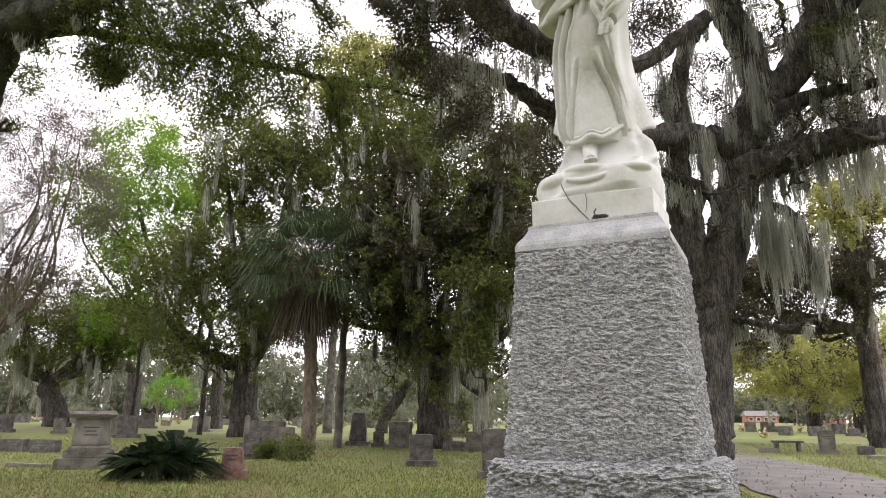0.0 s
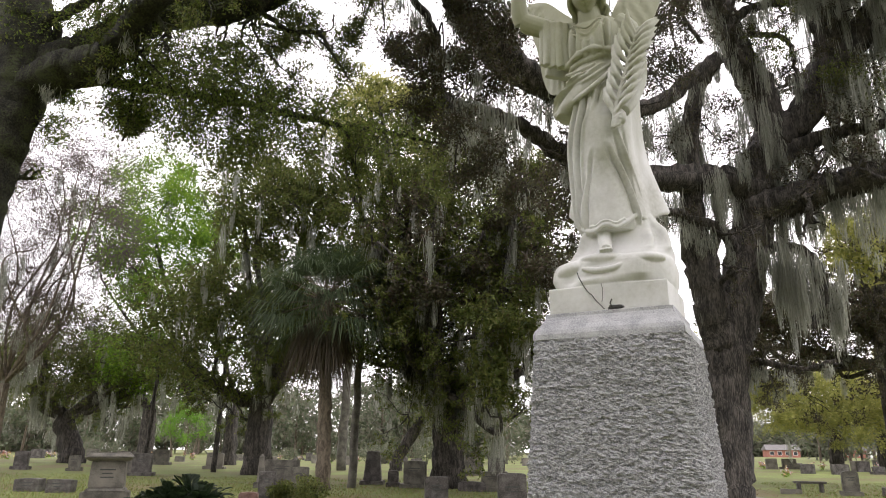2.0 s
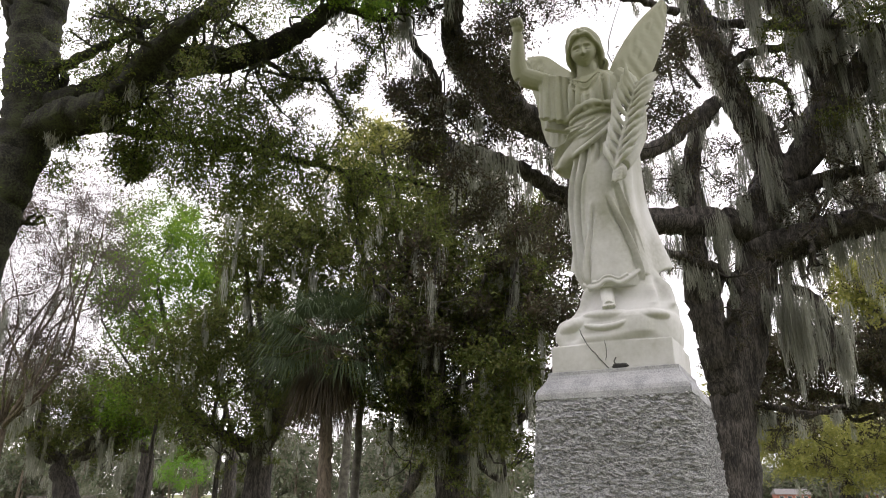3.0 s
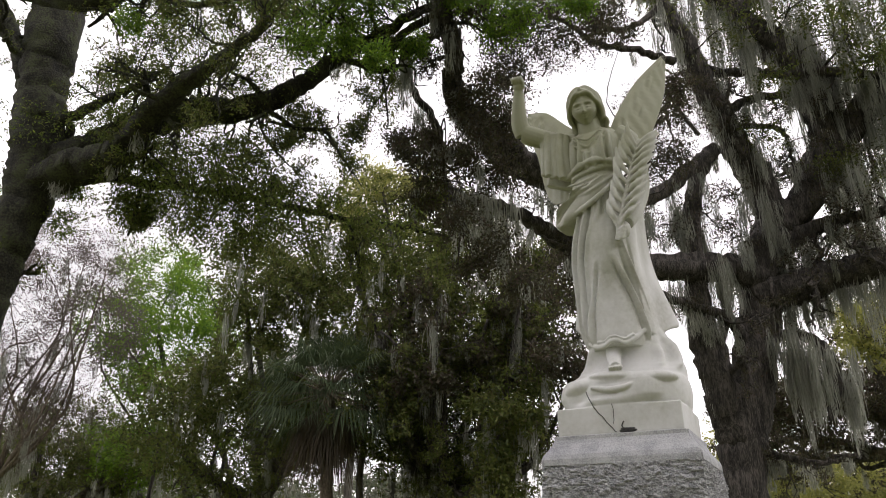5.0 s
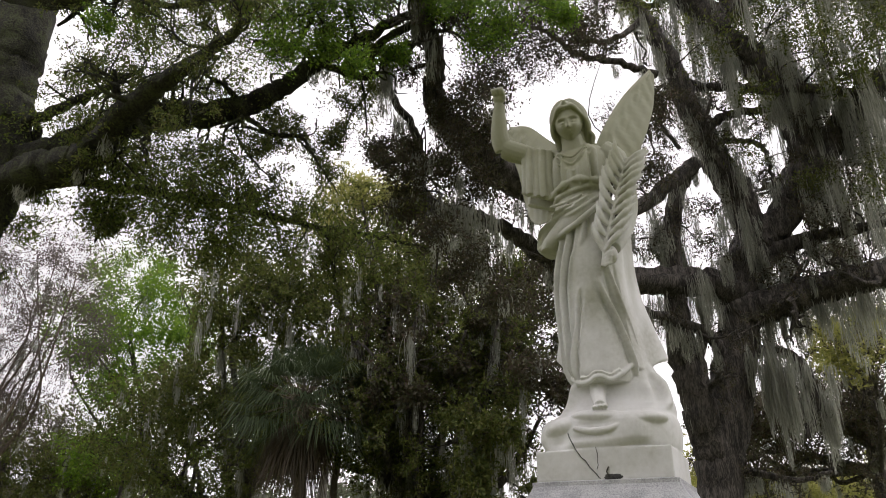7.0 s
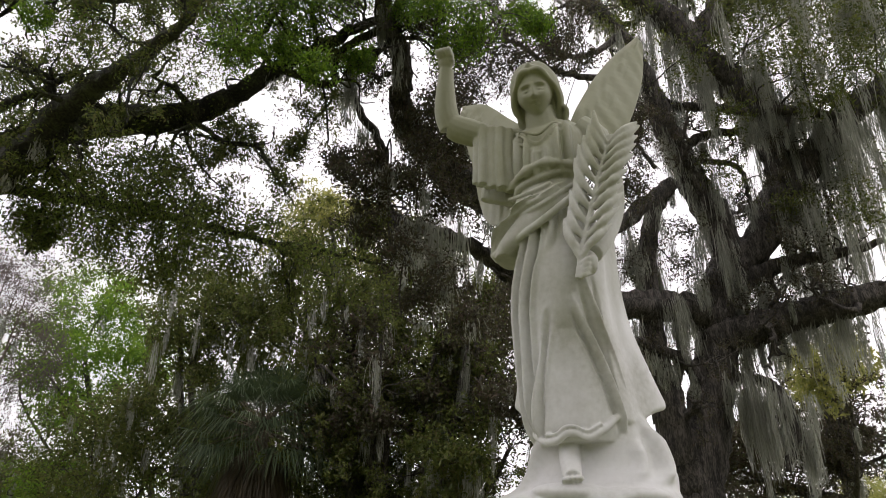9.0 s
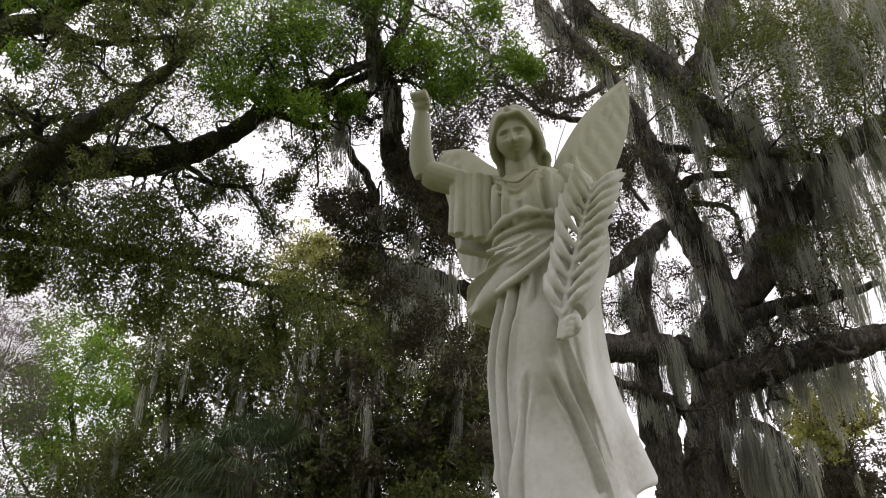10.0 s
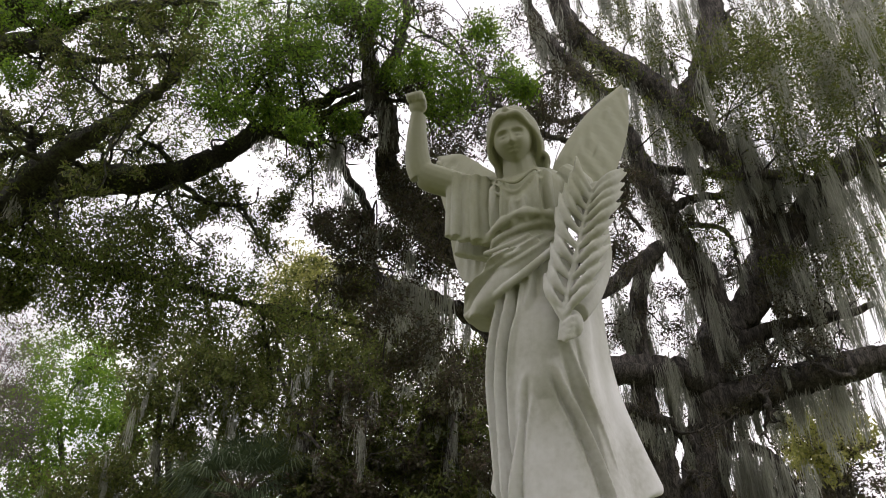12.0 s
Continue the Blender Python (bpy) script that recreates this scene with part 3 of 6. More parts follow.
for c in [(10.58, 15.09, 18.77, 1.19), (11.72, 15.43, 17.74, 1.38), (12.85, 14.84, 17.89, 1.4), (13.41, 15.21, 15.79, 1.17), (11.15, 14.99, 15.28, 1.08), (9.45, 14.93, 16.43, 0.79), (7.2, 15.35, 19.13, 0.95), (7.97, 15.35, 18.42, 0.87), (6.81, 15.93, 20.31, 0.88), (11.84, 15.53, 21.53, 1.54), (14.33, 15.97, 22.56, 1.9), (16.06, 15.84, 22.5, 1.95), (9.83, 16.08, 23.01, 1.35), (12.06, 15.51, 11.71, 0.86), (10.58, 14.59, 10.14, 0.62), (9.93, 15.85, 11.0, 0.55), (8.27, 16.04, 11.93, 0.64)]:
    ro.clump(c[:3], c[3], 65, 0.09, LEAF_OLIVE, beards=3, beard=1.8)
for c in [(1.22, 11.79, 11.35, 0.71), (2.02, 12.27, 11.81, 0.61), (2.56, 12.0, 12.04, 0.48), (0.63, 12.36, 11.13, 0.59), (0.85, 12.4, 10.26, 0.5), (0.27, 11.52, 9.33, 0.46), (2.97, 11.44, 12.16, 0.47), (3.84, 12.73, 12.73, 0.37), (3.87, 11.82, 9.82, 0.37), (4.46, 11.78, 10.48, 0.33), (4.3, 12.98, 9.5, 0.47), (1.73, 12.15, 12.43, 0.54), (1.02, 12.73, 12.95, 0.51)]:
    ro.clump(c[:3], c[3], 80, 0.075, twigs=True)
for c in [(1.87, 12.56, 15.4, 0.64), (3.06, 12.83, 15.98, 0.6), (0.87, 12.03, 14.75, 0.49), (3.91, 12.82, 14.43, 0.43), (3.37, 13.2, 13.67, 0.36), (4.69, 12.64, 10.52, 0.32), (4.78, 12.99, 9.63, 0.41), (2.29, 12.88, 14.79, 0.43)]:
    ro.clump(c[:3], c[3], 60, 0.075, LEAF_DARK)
ro.limb([(5.79, 15, 13.69), (4.72, 14.6, 13.76), (3.6, 14.2, 13.64), (2.7, 13.8, 14.05), (1.79, 13.4, 13.89), (0.9, 13, 13.19)], [0.112, 0.094, 0.068, 0.052, 0.036, 0.021], 0, 7, 0.05, 12, 1.2, 3, 0.6)
ro.limb([(6.37, 15.6, 11.75), (5.74, 15.4, 12.52), (5.12, 15.2, 12.12), (4.53, 15, 11.22)], [0.063, 0.047, 0.038, 0.022], 0, 6, 0.05, 9, 0.9, 0, 1.0)
ro.limb([(5.52, 14.6, 15.28), (4.46, 14.18, 14.15), (3.49, 13.76, 13.92), (2.62, 13.34, 14.51), (1.87, 12.92, 14.43), (1.17, 12.5, 15.29)], [0.093, 0.08, 0.063, 0.049, 0.034, 0.021], 0, 7, 0.05, 14, 1.0, 3, 0.6)
ro.limb([(6.91, 15.8, 13.37), (6.13, 15.6, 13.77), (5.52, 15.4, 12.48), (5.52, 15.2, 11.32)], [0.063, 0.047, 0.037, 0.021], 0, 6, 0.05, 10, 0.9, 0, 1.0)
# unseen limb and coarse crown, added overhead only to block sky light
ro.limb([(9, 13.5, 19.5), (10, 8, 18.8), (9, 2, 17)], 0.2, 0.06, 8, 0.05)
ro.crown((9, 1, 16.5), (5, 4.5, 2.2), 34, 1.3, 30, 0.3, LEAF_OLIVE, per=9)
ro.crown((10.0, 14.8, 16.0), (5.5, 2.5, 3.0), 44, 0.9, 50, 0.1, LEAF_OLIVE, 0.9, 2.2)
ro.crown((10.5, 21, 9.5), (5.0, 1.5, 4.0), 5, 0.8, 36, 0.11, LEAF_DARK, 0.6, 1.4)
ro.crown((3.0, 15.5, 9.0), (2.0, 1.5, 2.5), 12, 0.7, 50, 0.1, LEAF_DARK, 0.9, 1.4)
ro.done("live_oak", B(6.6, 18, 0), "massive dark live oak draped with grey Spanish moss")

# ---- the oak whose limbs reach over the lawn ----
lo = Tree(BARK_MOSSY, LEAF_OLIVE, 0.065)
lo.limb([(-8.63, 12, 1.24), (-8.78, 12, 2.79), (-9.12, 12, 4.75), (-9.04, 12, 6.07), (-8.93, 12, 7.13), (-8.77, 12, 8), (-8.76, 12, 8.79), (-8.92, 12, 9.76), (-9.1, 12, 10.93), (-9.16, 12, 12.01), (-9.24, 12, 13.34), (-9.31, 12, 14.75), (-9.54, 12, 17.08)], [0.535, 0.468, 0.464, 0.433, 0.422, 0.448, 0.508, 0.499, 0.485, 0.516, 0.539, 0.504, 0.464], 0, 16, 0.05, 3, 2, 0, 1.0)
lo.limb([(-9.18, 12, 10.34), (-9.53, 12, 10.93), (-9.9, 12, 11.79), (-10.53, 12, 12.94), (-11.21, 12, 14.08)], [0.196, 0.187, 0.179, 0.157, 0.116], 0, 9, 0.05, 4, 1, 0, 1.0)
lo.limb([(-8.6, 12, 8.46), (-7.87, 11.57, 8.49), (-7.03, 11.13, 8.47), (-6.32, 10.7, 8.39), (-5.74, 10.27, 8.75), (-5.16, 9.83, 8.96), (-4.52, 9.4, 9.11), (-3.9, 8.97, 9.17), (-3.4, 8.53, 9.15), (-2.92, 8.1, 9.12)], [0.379, 0.338, 0.274, 0.25, 0.232, 0.182, 0.134, 0.099, 0.081, 0.055], 0, 12, 0.05, 14, 1.1, 4, 0.5)
lo.limb([(-8.77, 12, 9.82), (-8.01, 11.75, 9.97), (-7.32, 11.5, 10.16), (-6.59, 11.25, 10.32), (-5.88, 11, 10.54)], [0.123, 0.112, 0.09, 0.069, 0.037], 0, 8, 0.05, 8, 0.9, 0, 1.0)
lo.limb([(-8.71, 12, 8.79), (-7.57, 12, 9.34), (-6.73, 11.9, 9.72), (-5.84, 11.8, 9.99), (-4.77, 11.7, 10), (-3.94, 11.6, 10.14), (-3.24, 11.5, 10.5), (-2.65, 11.4, 10.96), (-1.93, 11.3, 11.41), (-1.19, 11.2, 11.87), (-0.59, 11.1, 12.14)], [0.396, 0.352, 0.321, 0.291, 0.259, 0.221, 0.187, 0.155, 0.122, 0.101, 0.079], 0, 12, 0.05, 12, 1.1, 4, 0.5)
lo.limb([(-2.42, 11.3, 10.97), (-1.87, 11.26, 10.68), (-1.41, 11.22, 10.59), (-1.41, 11.18, 11.07), (-1.16, 11.14, 11.47), (-0.63, 11.1, 11.8)], [0.077, 0.07, 0.069, 0.076, 0.082, 0.089], 0, 8, 0.05, 4, 0.7, 0, 1.0)
lo.limb([(-2.53, 11.3, 10.97), (-2.85, 11.13, 11.2), (-3.23, 10.97, 11.15), (-3.71, 10.8, 11.11)], [0.071, 0.061, 0.049, 0.027], 0, 8, 0.05, 6, 0.8, 0, 1.0)
lo.limb([(-3.04, 11, 10.91), (-2.75, 10.8, 11.3), (-2.51, 10.6, 11.69), (-2.16, 10.4, 12.17), (-1.94, 10.2, 12.81)], [0.06, 0.054, 0.049, 0.044, 0.028], 0, 7, 0.05, 8, 0.8, 0, 1.0)
lo.limb([(-1.55, 11, 11.18), (-1.78, 10.85, 11.54), (-1.97, 10.7, 12.27), (-2.19, 10.55, 12.88), (-2.17, 10.4, 13.7)], [0.048, 0.044, 0.039, 0.035, 0.024], 0, 7, 0.05, 6, 0.7, 0, 1.0)
lo.limb([(-4.12, 11.6, 9.98), (-3.7, 11.6, 9.7), (-3.35, 11.6, 9.44), (-2.78, 11.6, 9.39), (-2.47, 11.6, 8.93), (-2.13, 11.6, 8.37)], [0.061, 0.054, 0.048, 0.042, 0.031, 0.015], 0, 7, 0.04, 6, 0.5, 0, 1.0)
lo.limb([(-4.2, 11.6, 9.87), (-3.95, 11.6, 9.25), (-3.59, 11.6, 8.78), (-3.23, 11.6, 8.43)], [0.027, 0.027, 0.021, 0.01], 0, 6, 0.04, 5, 0.5, 0, 1.0)
lo.limb([(-8.52, 12, 8.49), (-7.86, 12.07, 8.55), (-7.21, 12.13, 8.66), (-6.5, 12.2, 8.54), (-5.69, 12.27, 8.48), (-4.63, 12.33, 8.31), (-3.56, 12.4, 8.08), (-2.51, 12.47, 7.84), (-1.35, 12.53, 7.68), (-0.31, 12.6, 7.45)], [0.156, 0.128, 0.108, 0.093, 0.079, 0.077, 0.07, 0.057, 0.045, 0.022], 0, 9, 0.05, 14, 1.1, 8, 1.0)
lo.limb([(-2.28, 12.4, 7.73), (-2.1, 12.4, 7), (-1.9, 12.4, 6.22)], [0.039, 0.033, 0.022], 0, 6, 0.05, 5, 0.5, 0, 1.0)
lo.limb([(-6.53, 12, 8.37), (-6.51, 12, 7.66), (-6.57, 12, 7.25)], [0.037, 0.03, 0.024], 0, 6, 0.05, 4, 0.4, 0, 1.0)
lo.limb([(-8.98, 10.5, 12.44), (-7.55, 10.23, 11.65), (-6.44, 9.96, 11.65), (-5.78, 9.69, 11.75), (-5.2, 9.41, 11.84), (-4.34, 9.14, 11.71), (-3.5, 8.87, 11.57), (-2.82, 8.6, 11.2)], [0.4, 0.269, 0.198, 0.136, 0.1, 0.074, 0.051, 0.029], 0, 10, 0.05, 12, 0.8, 0, 1.0)
lo.limb([(-8.78, 10.5, 12.45), (-7.56, 10.17, 12.38), (-6.86, 9.83, 12.54), (-6.32, 9.5, 12.93)], [0.424, 0.376, 0.317, 0.266], 0, 12, 0.05, 5, 0.9, 0, 1.0)
lo.limb([(-6.15, 9.6, 11.19), (-5.42, 9.4, 10.84), (-4.71, 9.2, 10.47), (-3.92, 9, 10.38), (-3.11, 8.8, 10.29)], [0.089, 0.074, 0.06, 0.044, 0.023], 0, 8, 0.05, 9, 0.8, 0, 1.0)
lo.limb([(-5.13, 9.2, 11.42), (-4.37, 9, 11.21), (-3.69, 8.8, 10.81), (-3.25, 8.6, 10.28)], [0.043, 0.036, 0.029, 0.014], 0, 7, 0.05, 6, 0.6, 0, 1.0)
for c in [(-2.81, 10.94, 13.63, 0.76), (-1.68, 10.49, 13.17, 0.72), (-1.04, 10.69, 13.44, 0.56), (-2.77, 10.01, 11.37, 0.65), (-2.22, 10.84, 11.66, 0.64), (-1.55, 10.5, 11.79, 0.56), (-3.44, 10.11, 12.31, 0.58), (-2.84, 9.82, 10.24, 0.5), (-1.1, 10.87, 12.5, 0.42), (-4.37, 11.05, 13.84, 0.53), (-1.5, 9.85, 9.83, 0.29), (-0.88, 10.8, 10.83, 0.26), (-2.21, 10.28, 10.57, 0.31), (-1.29, 9.93, 13.01, 0.58), (-0.21, 10.12, 12.83, 0.46), (-0.08, 10.76, 11.98, 0.34), (-3.21, 10.9, 14.07, 0.65), (-1.86, 9.79, 11.6, 0.6), (-3.65, 10.55, 11.73, 0.46)]:
    lo.clump(c[:3], c[3], 130, 0.07, LEAF_GREEN)
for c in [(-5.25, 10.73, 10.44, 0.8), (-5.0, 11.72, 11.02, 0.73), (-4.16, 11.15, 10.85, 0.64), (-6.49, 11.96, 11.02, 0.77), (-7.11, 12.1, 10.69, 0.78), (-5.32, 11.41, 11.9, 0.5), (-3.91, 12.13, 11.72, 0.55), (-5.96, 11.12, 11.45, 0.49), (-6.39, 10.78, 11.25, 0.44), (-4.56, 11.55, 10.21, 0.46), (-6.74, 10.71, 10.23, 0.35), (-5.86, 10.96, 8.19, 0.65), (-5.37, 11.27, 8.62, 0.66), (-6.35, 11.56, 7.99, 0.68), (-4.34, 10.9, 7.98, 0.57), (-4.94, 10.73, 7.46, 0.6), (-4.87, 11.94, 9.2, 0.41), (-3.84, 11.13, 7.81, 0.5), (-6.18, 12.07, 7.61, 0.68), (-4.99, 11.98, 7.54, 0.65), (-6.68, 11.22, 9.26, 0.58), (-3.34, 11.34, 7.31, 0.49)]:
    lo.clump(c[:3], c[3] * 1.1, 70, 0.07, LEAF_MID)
for c in [(-5.73, 9.22, 11.58, 0.34), (-4.78, 9.37, 11.26, 0.33), (-4.13, 9.31, 11.37, 0.39), (-4.82, 9.27, 11.98, 0.41), (-3.98, 9.34, 11.97, 0.4), (-5.35, 9.72, 10.8, 0.26), (-5.83, 9.21, 10.13, 0.25), (-6.41, 9.12, 11.55, 0.46), (-3.65, 9.46, 10.62, 0.31)]:
    lo.clump(c[:3], c[3], 80, 0.062, LEAF_GREEN)
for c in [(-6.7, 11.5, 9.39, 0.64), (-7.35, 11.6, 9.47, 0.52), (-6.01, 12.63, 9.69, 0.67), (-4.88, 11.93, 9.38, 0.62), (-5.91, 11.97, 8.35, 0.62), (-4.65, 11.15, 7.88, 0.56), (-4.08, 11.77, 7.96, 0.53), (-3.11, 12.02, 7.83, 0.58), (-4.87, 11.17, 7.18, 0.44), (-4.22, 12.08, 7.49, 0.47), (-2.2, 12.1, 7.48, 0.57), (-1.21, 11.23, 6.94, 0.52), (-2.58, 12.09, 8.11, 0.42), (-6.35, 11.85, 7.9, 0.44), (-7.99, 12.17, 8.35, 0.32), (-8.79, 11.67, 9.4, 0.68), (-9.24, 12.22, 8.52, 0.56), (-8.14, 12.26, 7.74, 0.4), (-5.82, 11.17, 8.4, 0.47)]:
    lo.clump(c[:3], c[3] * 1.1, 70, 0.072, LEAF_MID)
for c in [(-2.53, 11.79, 9.94, 0.73), (-1.64, 12.27, 9.97, 0.74), (-0.66, 12.0, 10.78, 0.75), (-3.48, 12.36, 11.42, 0.67), (-2.21, 12.4, 11.27, 0.79), (-4.03, 11.52, 10.2, 0.62), (-1.36, 11.44, 11.39, 0.62), (-2.92, 12.73, 9.71, 0.64)]:
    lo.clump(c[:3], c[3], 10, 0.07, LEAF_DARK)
lo.limb([(-4.19, 12.2, 10.04), (-3.56, 12.2, 9.88), (-3.07, 12.2, 9.8), (-2.55, 12.2, 9.24), (-2.04, 12.2, 8.43)], [0.031, 0.03, 0.024, 0.018, 0.011], 0, 6, 0.05, 10, 0.7, 0, 1.0)
lo.limb([(-1.92, 12, 11.72), (-1.52, 12, 10.95), (-1.86, 12, 10.22), (-2.06, 12, 9.52)], [0.032, 0.025, 0.018, 0.012], 0, 6, 0.05, 10, 0.7, 0, 1.0)
# limbs and two crowns out of view, added to shade the statue from above
lo.limb([(-9.8, 12, 14), (-8.5, 7, 15.6), (-4, 1, 15.6), (2, -4, 15.2), (6, -7, 15)], 0.3, 0.08, 10, 0.05)
lo.limb([(-8.5, 7, 15.5), (-9, 0, 15.2), (-6, -8, 14.8), (2, -12, 14.5)], 0.2, 0.06, 8, 0.05)
lo.limb([(-4, 1, 15.6), (0, 1.5, 15.8), (5, 2, 15.6)], 0.14, 0.05, 8, 0.05)
lo.crown((-3, -1, 15.5), (11, 6, 2.2), 75, 1.3, 30, 0.3, LEAF_OLIVE, per=9)
lo.crown((-2, -11, 14.5), (14, 6, 3), 46, 1.5, 30, 0.33, LEAF_OLIVE, per=9)
lo.crown((-4.6, 12.5, 8.0), (2.6, 1.6, 0.9), 9, 0.7, 75, 0.085, LEAF_OLIVE)
lo.done("live_oak", B(-9.6, 12, 0), "spreading live oak with ferny bark and fresh green leaves")


# ---- trees of the middle distance ----
def oak(u, v, girth, fork, crowns, label, bark=BARK, leaf=LEAF_OLIVE, lean=0.0, stems=4, beards=0.6, beard=1.8, size=0.185, count=38, sides=12):
    """A live oak: short trunk, wide limbs that reach into each given ellipsoid of clumps."""
    t = Tree(bark, leaf, size * 0.7)
    z0 = float(terrain(np.float64(u), np.float64(v)))
    top = (u + lean, v, z0 + fork)
    t.limb([(u, v, z0 - 0.2), (u + 0.2 * lean, v, z0 + 0.3 * fork), top], girth, girth * 0.75, sides, 0.06)
    for center, half, clumps, radius, mat in crowns:
        for _ in range(stems):
            end = np.asarray(center) + unit(rng.normal(0, 1, 3)) * np.asarray(half) * 0.7
            gap = end - np.asarray(top)
            mid = np.asarray(top) + gap * [0.5, 0.5, 0.3] + rng.normal(0, 0.45, 3)
            mid2 = np.asarray(top) + gap * [0.8, 0.8, 0.75] + rng.normal(0, 0.6, 3)
            t.limb([tuple(top), tuple(mid), tuple(mid2), tuple(end)], girth * 0.27, girth * 0.06, 8, 0.07, 4, 2.2, 3, beard)
        t.crown(center, half, clumps, radius, count, size, mat, beards, beard)
    return t.done("live_oak", on_ground(u, v), label)


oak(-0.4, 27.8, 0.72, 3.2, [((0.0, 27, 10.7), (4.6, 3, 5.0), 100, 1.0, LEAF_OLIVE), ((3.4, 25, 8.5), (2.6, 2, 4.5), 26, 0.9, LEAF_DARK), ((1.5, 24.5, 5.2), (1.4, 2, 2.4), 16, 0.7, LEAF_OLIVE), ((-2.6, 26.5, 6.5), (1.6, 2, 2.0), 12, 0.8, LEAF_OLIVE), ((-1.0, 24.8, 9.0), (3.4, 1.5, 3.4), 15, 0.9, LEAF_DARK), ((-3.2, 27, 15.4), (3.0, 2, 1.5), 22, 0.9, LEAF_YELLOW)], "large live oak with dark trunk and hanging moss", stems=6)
oak(-10.0, 35.6, 0.8, 3.4, [((-11.0, 33, 7.5), (5.4, 3, 3.2), 70, 1.1, LEAF_OLIVE), ((-7.2, 32, 7.5), (2.5, 2.5, 2.2), 20, 1.0, LEAF_OLIVE), ((-7.5, 29, 12.0), (4.2, 2.0, 3.4), 54, 0.9, LEAF_OLIVE)], "broad live oak with very dark trunk", stems=4)
oak(-15.0, 46.8, 0.5, 4.0, [((-17.4, 38, 14.0), (5.4, 3, 5.2), 74, 1.1, LEAF_GREEN)], "tall tree with light green spring leaves", BARK, LEAF_GREEN, stems=9, beards=0.0)
oak(-23.2, 42.8, 0.75, 2.6, [((-24.4, 42, 7.2), (5.0, 3, 3.0), 46, 1.1, LEAF_OLIVE), ((-18.5, 40, 6.6), (2.6, 3, 1.8), 20, 1.0, LEAF_GREEN)], "leaning many-stemmed live oak hung with moss", lean=-1.0, stems=6, beard=2.4)
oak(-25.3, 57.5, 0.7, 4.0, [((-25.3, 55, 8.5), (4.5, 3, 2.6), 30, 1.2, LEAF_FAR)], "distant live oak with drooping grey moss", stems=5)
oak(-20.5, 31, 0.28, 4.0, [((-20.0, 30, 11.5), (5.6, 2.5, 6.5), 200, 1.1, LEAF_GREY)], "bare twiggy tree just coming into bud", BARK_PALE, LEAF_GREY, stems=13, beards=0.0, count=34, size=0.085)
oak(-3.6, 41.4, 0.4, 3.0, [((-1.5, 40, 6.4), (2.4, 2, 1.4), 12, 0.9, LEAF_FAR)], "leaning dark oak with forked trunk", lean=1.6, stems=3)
oak(27.2, 51.7, 0.55, 2.4, [((24.3, 48, 4.9), (5.2, 3, 2.4), 70, 1.0, LEAF_YELLOW)], "round oak in yellow green spring leaf", leaf=LEAF_YELLOW, beards=0.1)
oak(31.0, 52.3, 0.55, 2.4, [((31.0, 49, 5.8), (4.6, 3, 3.2), 60, 1.0, LEAF_YELLOW)], "wide oak in yellow green spring leaf", leaf=LEAF_YELLOW, beards=0.2)
oak(18.5, 30, 0.45, 5.0, [((13.4, 34, 5.4), (2.0, 2, 1.8), 16, 0.8, LEAF_YELLOW), ((12.6, 29, 7.2), (2.0, 2, 1.8), 18, 0.8, LEAF_DARK), ((16.5, 29, 7.4), (2.6, 2, 1.8), 24, 0.9, LEAF_DARK), ((14.9, 24, 9.0), (1.3, 1.2, 1.2), 14, 0.7, LEAF_YELLOW)], "mossy oak with yellow young leaves at its tips", leaf=LEAF_DARK, beards=0.35, beard=1.0)
oak(24.5, 66, 0.5, 3.0, [((21, 64, 6.0), (7, 3, 3.4), 60, 1.3, LEAF_YELLOW)], "distant mossy oak beyond the lane", leaf=LEAF_YELLOW, beards=0.2, beard=2.0)
# ---- the monument's granite pedestal ----
CX, CY = 0.335, 2.96


def block(w0, d0, w1, d1, z0, z1, cuts=1, rough=0.0, bevel=0.01, cx=CX, cy=CY):
    """A tapered stone block; rough faces are split and pushed in and out, arrises kept straighter."""
    bm = bmesh.new()
    bmesh.ops.create_cube(bm, size=1)
    if cuts > 1:
        bmesh.ops.subdivide_edges(bm, edges=bm.edges[:], cuts=cuts, use_grid_fill=True)
    for v in bm.verts:
        f = v.co.z + 0.5
        w, d = w0 + (w1 - w0) * f, d0 + (d1 - d0) * f
        x, y = v.co.x * 2, v.co.y * 2
        p = Vector((cx + x * w / 2, cy + y * d / 2, z0 + (z1 - z0) * f))
        if rough:
            on = (abs(x) > 0.999) + (abs(y) > 0.999) + (abs(v.co.z) > 0.499)
            k = 0.4 if on > 1 else 1.0
            q = p * 9
            n = noise.noise(q) * 0.35 + noise.noise(Vector((p.x * 19, p.y * 19, p.z * 38))) * 0.6 + noise.noise(Vector((p.x * 60, p.y * 60, p.z * 100))) * 0.85
            out = Vector((x if abs(x) > 0.999 else 0, y if abs(y) > 0.999 else 0, 0))
            p += out * (rough * n * k + (rough * 0.9 if on == 1 else 0) * min(1, 6 * (1 - max(abs(x) if abs(x) < 0.999 else 0, abs(y) if abs(y) < 0.999 else 0, abs(v.co.z * 2) if abs(v.co.z) < 0.499 else 0))))
            if abs(v.co.z) > 0.499 and on > 1:
                p.z += rough * 0.4 * noise.noise(p * 14)
        v.co = p
    if bevel and cuts <= 1:
        bmesh.ops.bevel(bm, geom=bm.edges[:], offset=bevel, segments=2, affect="EDGES", profile=0.5)
    return bm


